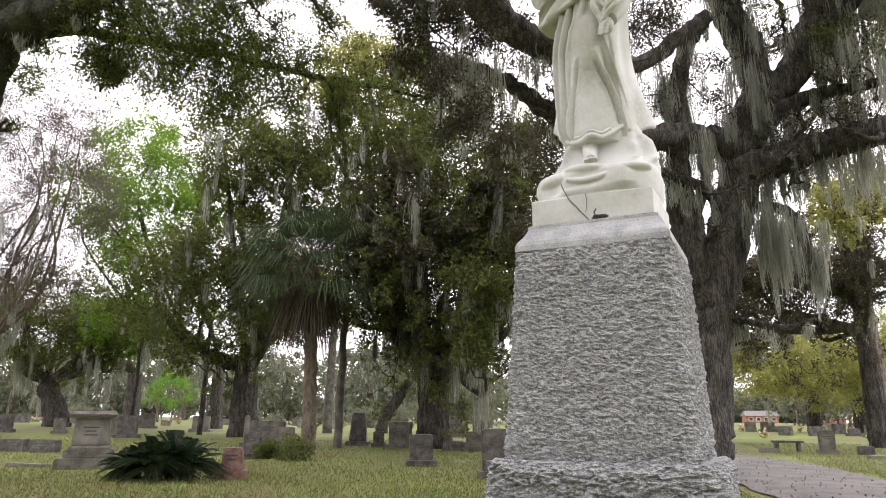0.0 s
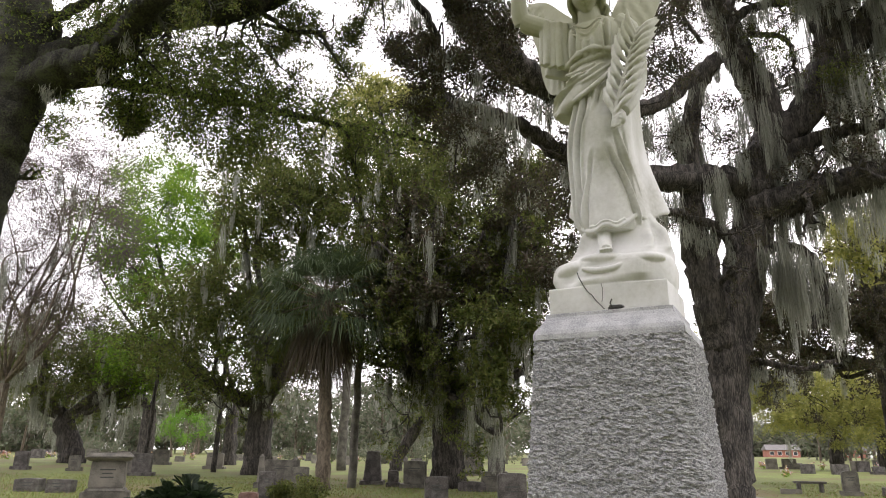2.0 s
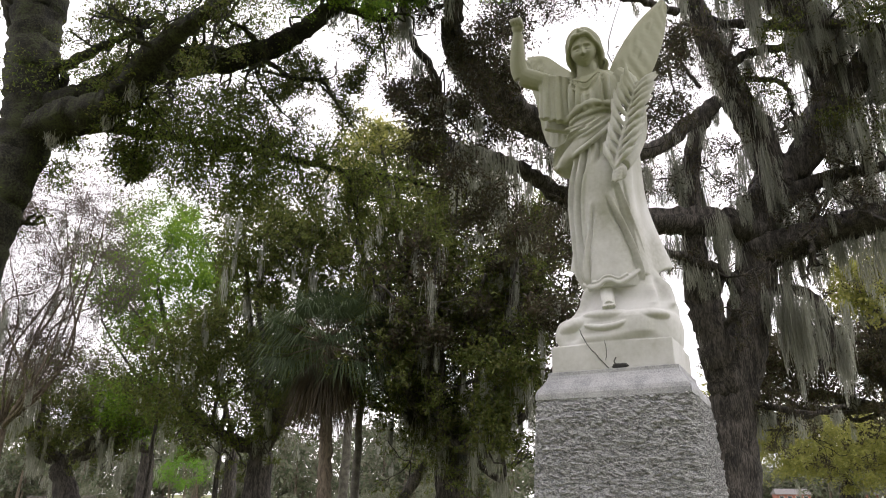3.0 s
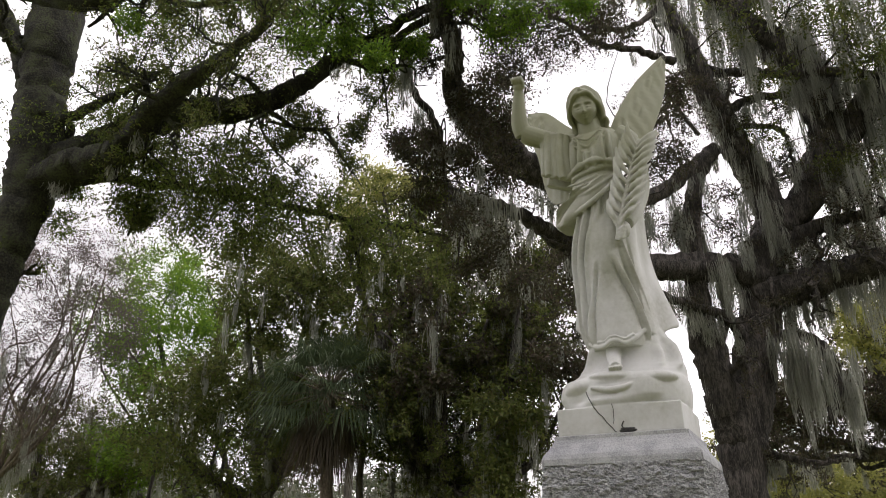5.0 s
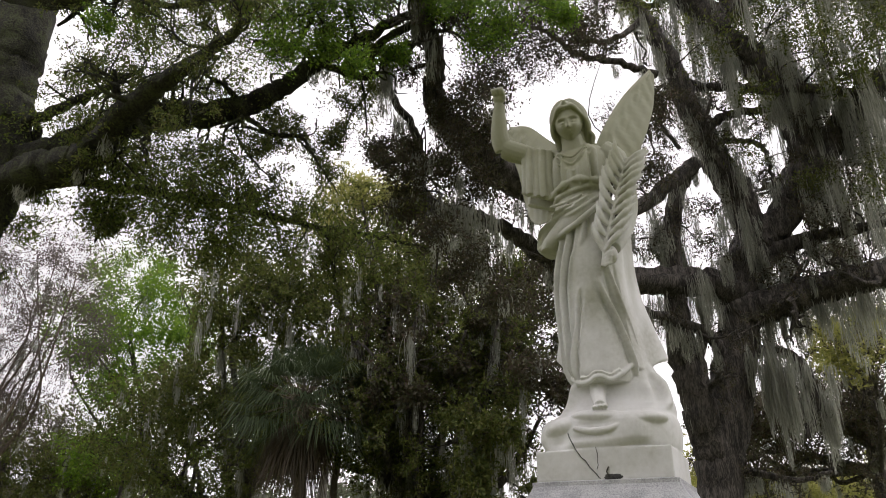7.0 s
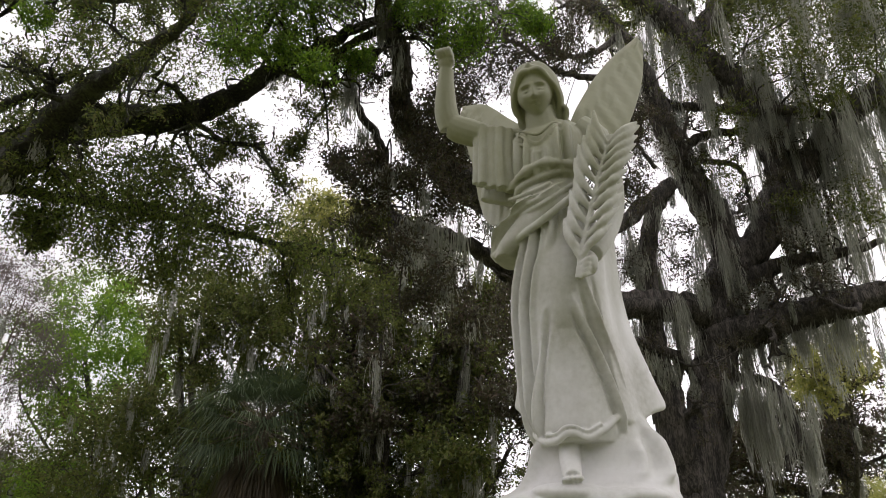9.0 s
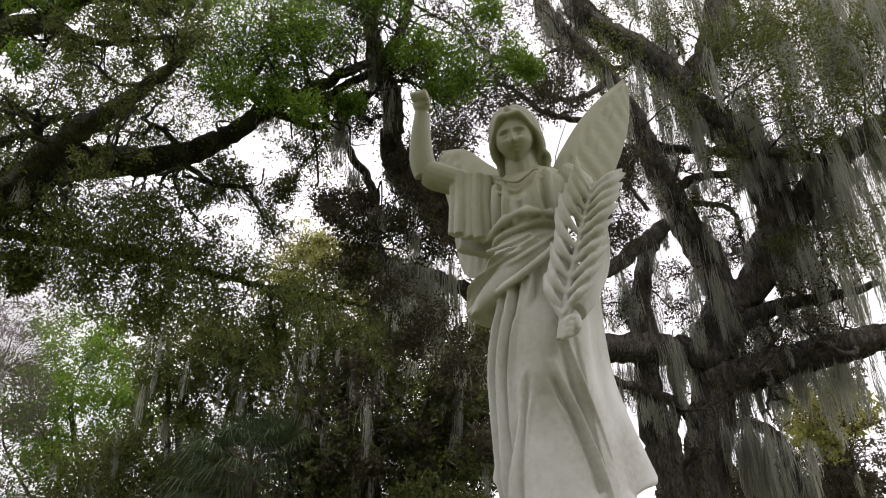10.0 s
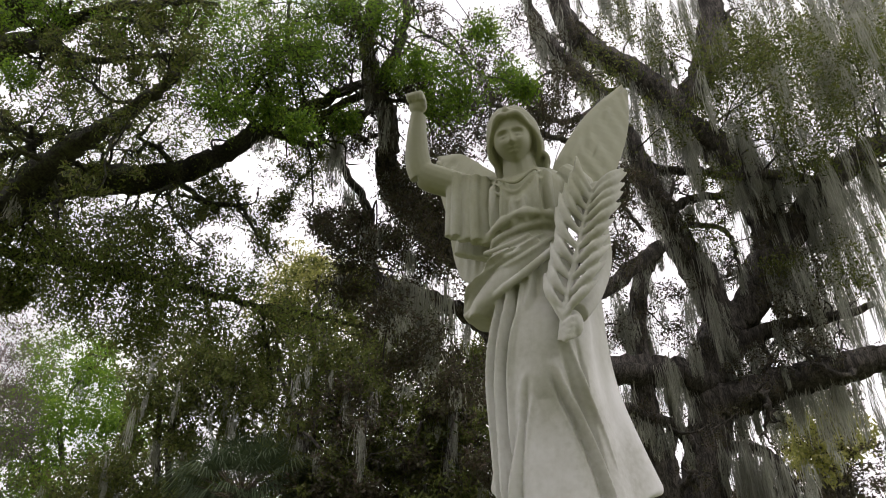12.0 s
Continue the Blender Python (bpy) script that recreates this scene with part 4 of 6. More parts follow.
pedestal = tagged(new("pedestal"), "tall rock-faced grey granite pedestal with moulded cap", "pedestal", "", "")
pedestal.location = (CX, CY, 0)
inv = Matrix.Translation((-CX, -CY, 0))
for ob in (
    part("foundation", block(1.62, 1.5, 1.6, 1.48, -0.1, 0.34, 24, 0.02), GRANITE_ROUGH, pedestal),
    part("lower_base", block(1.30, 1.2, 1.28, 1.18, 0.34, 0.72, 30, 0.02), GRANITE_ROUGH, pedestal),
    part("upper_base", block(0.90, 0.84, 0.85, 0.79, 0.72, 1.088, 70, 0.03), GRANITE_ROUGH, pedestal, "rock-faced granite base course"),
    part("die", block(0.755, 0.70, 0.655, 0.60, 1.085, 1.985, 120, 0.015), GRANITE_ROUGH, pedestal, "tapered rock-faced granite shaft"),
):
    ob.matrix_parent_inverse = inv


def cap():
    prof = [(0.335, 1.975), (0.335, 2.0), (0.328, 2.02), (0.308, 2.045), (0.293, 2.07), (0.287, 2.085), (0.287, 2.1), (0.27, 2.104)]
    bm = bmesh.new()
    rings = []
    for r, z in prof:
        d = r - 0.03
        ring = []
        for sx, sy in ((-1, -1), (1, -1), (1, 1), (-1, 1)):
            ring.append(bm.verts.new((CX + sx * r, CY + sy * d, z)))
        rings.append(ring)
    for a, b in zip(rings, rings[1:]):
        for i in range(4):
            bm.faces.new((a[i], a[(i + 1) % 4], b[(i + 1) % 4], b[i]))
    bm.faces.new(rings[-1])
    bm.faces.new(rings[0][::-1])
    up = [e for e in bm.edges if abs(e.verts[0].co.z - e.verts[1].co.z) > 1e-4]
    bmesh.ops.bevel(bm, geom=up, offset=0.008, segments=2, affect="EDGES")
    return bm


c = part("cap", cap(), GRANITE, pedestal, "smooth moulded granite cap")
c.matrix_parent_inverse = inv


# ---- the marble angel: one carved mesh ----
def loft(s, rows, n=72, folds=(), square=0.9):
    """Closed body from rows of (z, x left, x right, y front, y back); folds: (angle0, angle1, z0, z1, depth, sharpness)."""
    rows = curve(rows, 16)
    th = np.linspace(0, 2 * np.pi, n, endpoint=False)
    rings = []
    for z, xl, xr, yf, yb in rows:
        c, r = np.array([(xl + xr) / 2, (yf + yb) / 2]), np.array([(xr - xl) / 2, (yb - yf) / 2])
        d = np.zeros(n)
        for a0, a1, z0, z1, depth, sharp in folds:
            f = np.clip((z - z0) / (z1 - z0), -0.1, 1.1)
            fade = max(0.0, min(1, 4 * (f + 0.1), 3 * (1.1 - f)))
            a = radians(a0 + (a1 - a0) * f)
            g = np.angle(np.exp(1j * (th - a)))
            d += 1.9 * fade * depth * np.exp(-((g * sharp) ** 2))
        e = np.stack([np.cos(th), np.sin(th)], -1)
        e = np.sign(e) * np.abs(e) ** square
        rings.append(np.concatenate([c + e * (r + d[:, None]), np.full((n, 1), z)], 1))
    rings = [rings[0] * 0 + rings[0].mean(0), *rings, rings[-1] * 0 + rings[-1].mean(0)]
    k = len(rings)
    i, j = np.meshgrid(np.arange(k - 1), np.arange(n), indexing="ij")
    b, c2 = i * n + j, i * n + (j + 1) % n
    s.add(np.stack(rings), np.stack([b, c2, c2 + n, b + n], -1))


def wing(s, lead, trail, thick=0.028, feathers=9, n=36, m=26):
    """A carved wing between its leading and trailing edge, with ridges for the feathers."""
    a, b = curve(lead, 12), curve(trail, 12)
    pick = lambda p, f: np.stack([np.interp(f, np.linspace(0, 1, len(p)), p[:, i]) for i in range(3)], -1)
    f, g = np.linspace(0, 1, n), np.linspace(0, 1, m)
    v = pick(a, f)[:, None] * (1 - g)[None, :, None] + pick(b, f)[:, None] * g[None, :, None]
    nrm = unit(np.cross(np.gradient(v, axis=0), np.gradient(v, axis=1)))
    body = thick * (1 - 0.6 * g[None]) * np.ones((n, 1)) * np.minimum(1, 4 * (1 - f) + 0.35)[:, None]
    ridge = 0.014 * (np.abs(((f[:, None] * feathers + 1.5 * g[None]) % 1) - 0.5) * 2 - 0.5) * (g[None] > 0.3)
    scal = 0.015 * np.maximum(0, np.sin(f[:, None] * 26 + 5 * g[None])) * np.sin(g[None] * 20) * (g[None] < 0.55)
    edge = np.minimum(1, 5 * np.minimum(g, 1 - g))[None]
    h = (body + ridge + scal) * (0.35 + 0.65 * edge)
    front, back = v + nrm * h[..., None] / 2, v - nrm * h[..., None] / 2
    s.grid(front)
    s.grid(back[:, ::-1])
    for p, q in ((front[0], back[0]), (back[-1], front[-1])):
        s.grid(np.stack([q, p]))
    for p, q in ((front[:, 0], back[:, 0]), (back[:, -1], front[:, -1])):
        s.grid(np.stack([p, q]))


def angel():
    s = Soup()
    # plinth and rock
    s.add(np.array([(x, y, z) for z in (2.1, 2.222) for x, y in ((0.065, 2.72), (0.605, 2.72), (0.605, 3.2), (0.065, 3.2))]),
          [(3, 2, 1, 0), (4, 5, 6, 7), (0, 1, 5, 4), (1, 2, 6, 5), (2, 3, 7, 6), (3, 0, 4, 7)])
    loft(s, [(2.22, 0.068, 0.603, 2.724, 3.19), (2.25, 0.062, 0.612, 2.714, 3.2), (2.31, 0.066, 0.618, 2.718, 3.2), (2.35, 0.085, 0.612, 2.735, 3.2), (2.378, 0.12, 0.602, 2.785, 3.2), (2.43, 0.145, 0.60, 2.83, 3.2), (2.51, 0.165, 0.572, 2.85, 3.17), (2.60, 0.2, 0.53, 2.88, 3.12)], 96,
         [(238, 250, 2.23, 2.36, -0.010, 5), (262, 268, 2.26, 2.34, -0.010, 6), (292, 285, 2.24, 2.36, 0.010, 4), (330, 345, 2.38, 2.55, 0.014, 5), (205, 212, 2.25, 2.4, 0.010, 5), (312, 325, 2.4, 2.56, -0.010, 6), (225, 232, 2.38, 2.54, 0.012, 6), (300, 306, 2.39, 2.5, 0.010, 7)], 0.62)
    s.blob((0.335, 2.80, 2.352), (0.135, 0.085, 0.034), (0, 5, 4), n=24, m=14)
    s.blob((0.485, 2.80, 2.33), (0.115, 0.085, 0.036), (0, -3, -8), n=24, m=14)
    s.blob((0.165, 2.815, 2.318), (0.085, 0.09, 0.045), (0, -14, 0), n=24, m=14)
    s.tube(curve([(0.225, 2.73, 2.31), (0.30, 2.718, 2.292), (0.375, 2.716, 2.295), (0.43, 2.722, 2.315)], 5), np.array([0.006, 0.009, 0.011, 0.012, 0.013, 0.013, 0.014, 0.014, 0.014, 0.014, 0.013, 0.012, 0.011, 0.009, 0.008, 0.006]), 10)
    # foot
    s.tube(curve([(0.315, 2.86, 2.52), (0.32, 2.82, 2.46), (0.333, 2.775, 2.415), (0.342, 2.745, 2.392)], 4), np.linspace(0.036, 0.026, 13), 12)
    for i in range(5):
        s.blob((0.318 + 0.0125 * i, 2.728 + 0.004 * abs(i - 1.5), 2.386 + 0.001 * i), (0.0075, 0.019, 0.009), n=8, m=6)
    # gown: long folds on one side, a smooth knee, folds spreading below it
    loft(s, [(2.505, 0.205, 0.475, 2.79, 3.10), (2.55, 0.185, 0.487, 2.775, 3.11), (2.62, 0.176, 0.486, 2.78, 3.10), (2.75, 0.162, 0.478, 2.785, 3.10), (2.90, 0.148, 0.466, 2.782, 3.08), (3.02, 0.142, 0.462, 2.776, 3.06), (3.12, 0.142, 0.455, 2.78, 3.06), (3.26, 0.14, 0.43, 2.79, 3.05), (3.40, 0.15, 0.398, 2.81, 3.02), (3.44, 0.155, 0.392, 2.82, 3.01)], 260,
         [(200, 240, 2.5, 3.28, 0.017, 15), (208, 247, 2.5, 3.28, -0.017, 20), (216, 254, 2.5, 3.3, 0.016, 17), (226, 261, 2.56, 3.3, -0.016, 22), (233, 266, 2.62, 3.3, 0.009, 18), (190, 224, 2.5, 3.2, -0.010, 14),
          (224, 262, 2.5, 2.9, 0.014, 15), (232, 266, 2.52, 2.9, -0.012, 18), (214, 258, 2.5, 2.86, -0.012, 18), (240, 268, 2.6, 2.86, 0.006, 20),
          (338, 294, 2.52, 2.93, 0.018, 14), (330, 289, 2.55, 2.92, -0.013, 17), (346, 303, 2.56, 2.97, -0.015, 17), (352, 312, 2.62, 3.0, 0.012, 16), (324, 286, 2.6, 2.88, 0.005, 18), (357, 322, 2.66, 3.02, -0.010, 18),
          (272, 276, 2.5, 2.8, -0.004, 3), (286, 288, 2.88, 3.15, 0.010, 2.2), (255, 262, 3.1, 3.3, -0.008, 22), (268, 276, 3.14, 3.3, 0.007, 20), (276, 284, 3.16, 3.3, -0.007, 22)])
    hem = [(0.196, 2.90, 2.565), (0.215, 2.845, 2.535), (0.255, 2.80, 2.508), (0.295, 2.778, 2.505), (0.325, 2.772, 2.522), (0.355, 2.774, 2.522), (0.39, 2.785, 2.508), (0.43, 2.80, 2.53), (0.462, 2.835, 2.566), (0.478, 2.87, 2.585)]
    s.tube(curve(hem, 6), np.full(55, 0.0105), 9)
    s.tube(curve([(x, y - 0.006, z + 0.02) for x, y, z in hem[2:8]], 6), np.full(31, 0.0055), 8)
    # mantle: a flared panel on either side, its hem curling up to a corner
    f, g = np.linspace(0, 1, 60)[:, None], np.linspace(0, 1, 34)[None]
    for tf, tb, bf, bb, sag in (((0.425, 2.86, 3.25), (0.455, 3.03, 3.3), (0.468, 2.855, 2.575), (0.578, 3.135, 2.685), 0.028), ((0.150, 2.93, 3.24), (0.142, 3.07, 3.24), (0.185, 2.915, 2.60), (0.108, 3.06, 2.72), 0.02)):
        lay = lambda a, c: np.asarray(a)[None, None] * (1 - g[..., None]) + np.asarray(c)[None, None] * g[..., None]
        v = lay(tf, tb) * (1 - f[..., None]) + lay(bf, bb) * f[..., None]
        out = 1 if tf[0] > 0.3 else -1
        v = v + np.stack([out * (0.02 * np.sin(np.pi * g) * f - 0.02 * np.sin(np.pi * f) * (0.4 + g) + 0.009 * np.sin(9 * g + 1.0) * f), 0 * f * g, -sag * np.sin(np.pi * g) * f**4 - 0.012 * np.sin(8 * g) * f**3], -1)
        n2 = np.array([out * 0.012, -0.004, 0])
        front, back = v + n2, v - n2 * 1.6
        s.grid(front if out > 0 else front[:, ::-1])
        s.grid(back[:, ::-1] if out > 0 else back)
        for p, q in ((front[0], back[0]), (back[-1], front[-1]), (back[:, 0], front[:, 0]), (front[:, -1], back[:, -1])):
            s.grid(np.stack([p, q]) if out < 0 else np.stack([q, p]))
        s.tube(v[-1], np.full(34, 0.013), 8)
        s.tube(v[:, -1], np.full(60, 0.011), 8)
    loft(s, [(2.56, 0.22, 0.52, 2.95, 3.14), (2.75, 0.16, 0.51, 2.95, 3.12), (3.0, 0.15, 0.48, 2.94, 3.08), (3.24, 0.15, 0.45, 2.92, 3.05)], 60)
    # tunic over the hips, hem slanting from one hip up to the other side
    loft(s, [(3.155, 0.085, 0.155, 2.785, 2.93), (3.2, 0.08, 0.235, 2.768, 3.03), (3.27, 0.098, 0.335, 2.765, 3.07), (3.34, 0.122, 0.418, 2.775, 3.06), (3.42, 0.145, 0.395, 2.81, 3.02), (3.46, 0.152, 0.388, 2.822, 3.01)], 200,
         [(200, 262, 3.17, 3.36, 0.012, 7), (215, 290, 3.22, 3.40, 0.012, 8), (238, 300, 3.3, 3.42, 0.010, 9), (190, 230, 3.16, 3.30, 0.01, 8), (225, 275, 3.2, 3.38, -0.008, 10), (208, 276, 3.19, 3.38, -0.008, 24), (226, 294, 3.26, 3.41, -0.008, 24), (246, 305, 3.33, 3.43, -0.007, 24), (196, 246, 3.17, 3.33, -0.007, 24)])
    for a, b, r in (((0.078, 2.825, 3.168), (0.405, 2.78, 3.345), 0.014), ((0.14, 2.80, 3.28), (0.38, 2.80, 3.385), 0.009), ((0.145, 2.80, 3.33), (0.33, 2.795, 3.375), 0.008), ((0.14, 2.81, 3.38), (0.3, 2.80, 3.41), 0.008)):
        a, b = np.array(a), np.array(b)
        mid = (a + b) / 2 + [0, -0.035, -0.028]
        s.tube(curve([a, mid, b], 7), np.full(15, r), 8)
    # girdle and bodice
    s.tube(curve([(0.142, 2.88, 3.415), (0.18, 2.825, 3.432), (0.27, 2.805, 3.445), (0.35, 2.82, 3.458), (0.392, 2.87, 3.46)], 6), np.full(25, 0.012), 8)
    loft(s, [(3.435, 0.155, 0.388, 2.82, 3.0), (3.46, 0.145, 0.40, 2.80, 3.01), (3.52, 0.14, 0.41, 2.785, 3.02), (3.58, 0.135, 0.42, 2.79, 3.02), (3.64, 0.125, 0.425, 2.825, 3.0), (3.685, 0.16, 0.39, 2.86, 2.97), (3.71, 0.2, 0.34, 2.87, 2.95)], 180,
         [(225, 235, 3.45, 3.66, 0.012, 9), (245, 252, 3.45, 3.66, 0.010, 12), (262, 262, 3.45, 3.55, 0.009, 14), (300, 288, 3.45, 3.66, 0.012, 11), (318, 300, 3.45, 3.68, 0.014, 9), (280, 275, 3.45, 3.56, 0.009, 14), (235, 244, 3.46, 3.64, -0.008, 12), (308, 294, 3.46, 3.64, -0.010, 12)])
    for xl, xr, zt, zb in ((0.17, 0.36, 3.67, 3.60), (0.16, 0.365, 3.67, 3.565), (0.15, 0.38, 3.65, 3.53)):
        m2 = (xl + xr) / 2 + 0.006
        s.tube(curve([(xl, 2.862, zt), (xl * 0.62 + m2 * 0.38, 2.802, (zt + zb) / 2), (m2, 2.783, zb), (xr * 0.62 + m2 * 0.38, 2.805, (zt + zb) / 2 + 0.01), (xr, 2.862, zt)], 6), 0.0045 - 0.0018 * np.cos(np.linspace(0, 2 * np.pi, 25)), 8)
    for dz, dip in ((3.665, 0.04),):
        s.tube(curve([(0.175, 2.87, dz + 0.02), (0.21, 2.836, dz - dip * 0.5), (0.262, 2.822, dz - dip), (0.315, 2.836, dz - dip * 0.5), (0.355, 2.87, dz + 0.02)], 5), np.full(21, 0.0045), 7)
    # the blouse bulging over the girdle
    s.tube(curve([(0.138, 2.87, 3.455), (0.17, 2.815, 3.462), (0.215, 2.79, 3.472), (0.27, 2.782, 3.488), (0.325, 2.79, 3.482), (0.372, 2.815, 3.478), (0.402, 2.87, 3.48)], 6), 0.0145 + 0.004 * np.sin(np.linspace(0, 24, 37)), 9)
    # neck and head, bowed a little
    s.tube(curve([(0.265, 2.925, 3.66), (0.258, 2.905, 3.72), (0.255, 2.895, 3.78)], 4), np.linspace(0.07, 0.056, 9), 18)
    hs = Soup()
    hx, hy, hz = 0.256, 2.862, 3.818
    hs.blob((hx, hy + 0.022, hz + 0.028), (0.074, 0.088, 0.090), n=32, m=20)
    # the face: an oval with sockets, lids, nose, lips and chin
    a, c = np.meshgrid(np.linspace(-np.pi, np.pi, 120, endpoint=False), np.linspace(-np.pi / 2, np.pi / 2, 110), indexing="xy")
    z = 0.092 * np.sin(c)
    jaw = 1 - 0.30 * step(-z, 0.012, 0.085)
    fx, fy = 0.066 * np.cos(c) * np.sin(a) * jaw, -0.078 * np.cos(c) * np.cos(a) * (1 - 0.10 * step(-z, 0.03, 0.09))
    ax = np.abs(fx)
    lump = lambda x0, z0, w, h: np.exp(-(((ax - x0) / w) ** 2) - ((z - z0) / h) ** 2)
    nose = np.exp(-((fx / (0.0075 + 0.004 * step(-z, 0.004, 0.02))) ** 2)) * np.interp(z, [-0.030, -0.0245, -0.02, 0.0, 0.024, 0.04], [0.0, 0.014, 0.022, 0.013, 0.005, 0.0])
    arch = np.exp(-(((z - 0.029 + 7.0 * (ax - 0.028) ** 2) / 0.0055) ** 2)) * np.exp(-(((ax - 0.03) / 0.024) ** 4))
    d = nose + 0.006 * arch - 0.021 * lump(0.026, 0.012, 0.017, 0.013) + 0.013 * lump(0.027, 0.006, 0.011, 0.007) - 0.009 * lump(0.027, -0.0015, 0.013, 0.003)
    d += 0.0035 * lump(0.035, -0.018, 0.02, 0.02) + 0.008 * lump(0, -0.0405, 0.015, 0.0042) + 0.0085 * lump(0, -0.0515, 0.012, 0.0045) - 0.011 * lump(0, -0.0458, 0.019, 0.003) - 0.003 * lump(0, -0.059, 0.014, 0.004) + 0.006 * lump(0, -0.072, 0.014, 0.011)
    d = np.where(fy < 0, d, 0)
    face = np.stack([hx - 0.002 + fx, hy - 0.002 + fy - d, hz + z - 0.006], -1)
    i, j = np.meshgrid(np.arange(109), np.arange(120), indexing="ij")
    hs.add(face, np.stack([i * 120 + j, i * 120 + (j + 1) % 120, (i + 1) * 120 + (j + 1) % 120, (i + 1) * 120 + j], -1))
    # hair: waves from the parting, arched over the brow, swept back over the ears to the nape
    for sx in (-1, 1):
        for k in range(13):
            q = k / 12
            rise = 0.045 * math.sin(2.3 * q)
            p = [(hx + sx * 0.004, hy - 0.062 + 0.145 * q, hz + 0.076 + rise),
                 (hx + sx * 0.036, hy - 0.060 + 0.142 * q, hz + 0.070 + rise * 0.95),
                 (hx + sx * (0.064 + 0.012 * q), hy - 0.040 + 0.125 * q, hz + 0.044 + rise * 0.8),
                 (hx + sx * (0.079 + 0.010 * q), hy - 0.012 + 0.10 * q, hz + 0.010 + rise * 0.4),
                 (hx + sx * (0.086 + 0.006 * math.sin(2 * k)), hy + 0.014 + 0.075 * q, hz - 0.035),
                 (hx + sx * (0.076 + 0.008 * math.sin(k)), hy + 0.04 + 0.05 * q, hz - 0.085),
                 (hx + sx * 0.068, hy + 0.055 + 0.05 * q, hz - 0.125 - 0.012 * (k % 3))]
            w = np.array(curve(p, 6))
            w[:, 2] += 0.0035 * np.sin(np.linspace(0, 15, len(w)) + 1.1 * k)
            w[:, 0] += sx * 0.003 * np.sin(np.linspace(0, 13, len(w)) + 0.9 * k)
            hs.tube(w, 0.0105 + 0.002 * np.sin(np.linspace(0, 12, len(w)) + k), 8)
    for k in range(5):
        hs.tube(curve([(hx + 0.083, hy + 0.03 + 0.014 * k, hz - 0.05), (hx + 0.106, hy + 0.025 + 0.013 * k, hz - 0.085), (hx + 0.093, hy + 0.03 + 0.014 * k, hz - 0.12), (hx + 0.112, hy + 0.035 + 0.014 * k, hz - 0.142)], 4), np.full(13, 0.0105), 7)
    hs.blob((hx, hy + 0.055, hz + 0.03), (0.086, 0.082, 0.092), n=28, m=18)
    hs.blob((hx + 0.004, hy + 0.075, hz - 0.05), (0.096, 0.055, 0.075), n=28, m=18)
    hs.blob((hx - 0.002, hy - 0.052, hz + 0.098), (0.013, 0.012, 0.016), n=12, m=8)
    bow = np.array(Euler((radians(25), radians(-5), radians(7))).to_matrix())
    mid = np.array([hx, hy + 0.02, hz - 0.06])
    for v, q in zip(hs.v, hs.q):
        s.v.append((v - mid) @ bow.T + mid + [0, -0.005, 0.012])
        s.q.append(q + s.n)
    s.n += hs.n
    # raised arm with its wide sleeve
    s.tube(curve([(0.16, 2.92, 3.665), (0.04, 2.88, 3.69), (-0.06, 2.84, 3.70), (-0.095, 2.825, 3.715)], 5), np.linspace(0.056, 0.047, 16), 16)
    s.tube(curve([(-0.098, 2.83, 3.70), (-0.108, 2.805, 3.77), (-0.098, 2.775, 3.86), (-0.084, 2.752, 3.935)], 5), np.array([0.046, 0.048, 0.05, 0.05, 0.049, 0.048, 0.046, 0.044, 0.042, 0.04, 0.038, 0.036, 0.034, 0.032, 0.031, 0.030]), 16)
    s.blob((-0.078, 2.735, 3.965), (0.037, 0.03, 0.038), (0, 15, 0))
    for k in range(4):
        s.tube(curve([(-0.104 + 0.018 * k, 2.735, 3.992 - 0.003 * k), (-0.106 + 0.018 * k, 2.706, 4.0), (-0.1 + 0.017 * k, 2.692, 3.985), (-0.098 + 0.017 * k, 2.706, 3.965)], 3), np.full(10, 0.0095), 7)
    s.tube([(-0.05, 2.725, 3.95), (-0.045, 2.71, 3.98), (-0.055, 2.70, 4.0)], [0.011, 0.01, 0.008], 7)
    for k in range(10):
        f = k / 9
        x = 0.012 + 0.125 * f
        s.tube(curve([(x, 2.85 + 0.012 * math.sin(k * 2.4), 3.72 - 0.03 * f), (x - 0.003, 2.84 + 0.014 * math.sin(k * 2.4), 3.58), (x - 0.012 + 0.012 * f, 2.85 + 0.016 * math.sin(k * 2.4), 3.50 - 0.06 * f)], 5), np.linspace(0.02, 0.0175 + 0.003 * (k % 2), 11), 9)
        s.tube(curve([(x, 2.93, 3.70 - 0.02 * f), (x, 2.95, 3.58), (x - 0.01, 2.945, 3.48 - 0.05 * f)], 4), np.full(9, 0.022), 8)
    s.blob((0.075, 2.895, 3.62), (0.085, 0.05, 0.11), n=24, m=16)
    # lowered arm, hidden by its sleeve, and the hand at the palm's stem
    s.tube(curve([(0.40, 2.92, 3.655), (0.455, 2.92, 3.60), (0.482, 2.93, 3.48), (0.485, 2.92, 3.34), (0.468, 2.86, 3.20), (0.44, 2.79, 3.10)], 5), np.linspace(0.062, 0.036, 26), 14)
    for k in range(5):
        s.tube(curve([(0.43 + 0.014 * k, 2.885 + 0.01 * k, 3.64), (0.465 + 0.012 * k, 2.87 + 0.014 * k, 3.48), (0.455 + 0.012 * k, 2.85 + 0.014 * k, 3.3)], 4), np.full(9, 0.018), 8)
    s.blob((0.436, 2.768, 3.06), (0.03, 0.024, 0.045), (0, -12, 0))
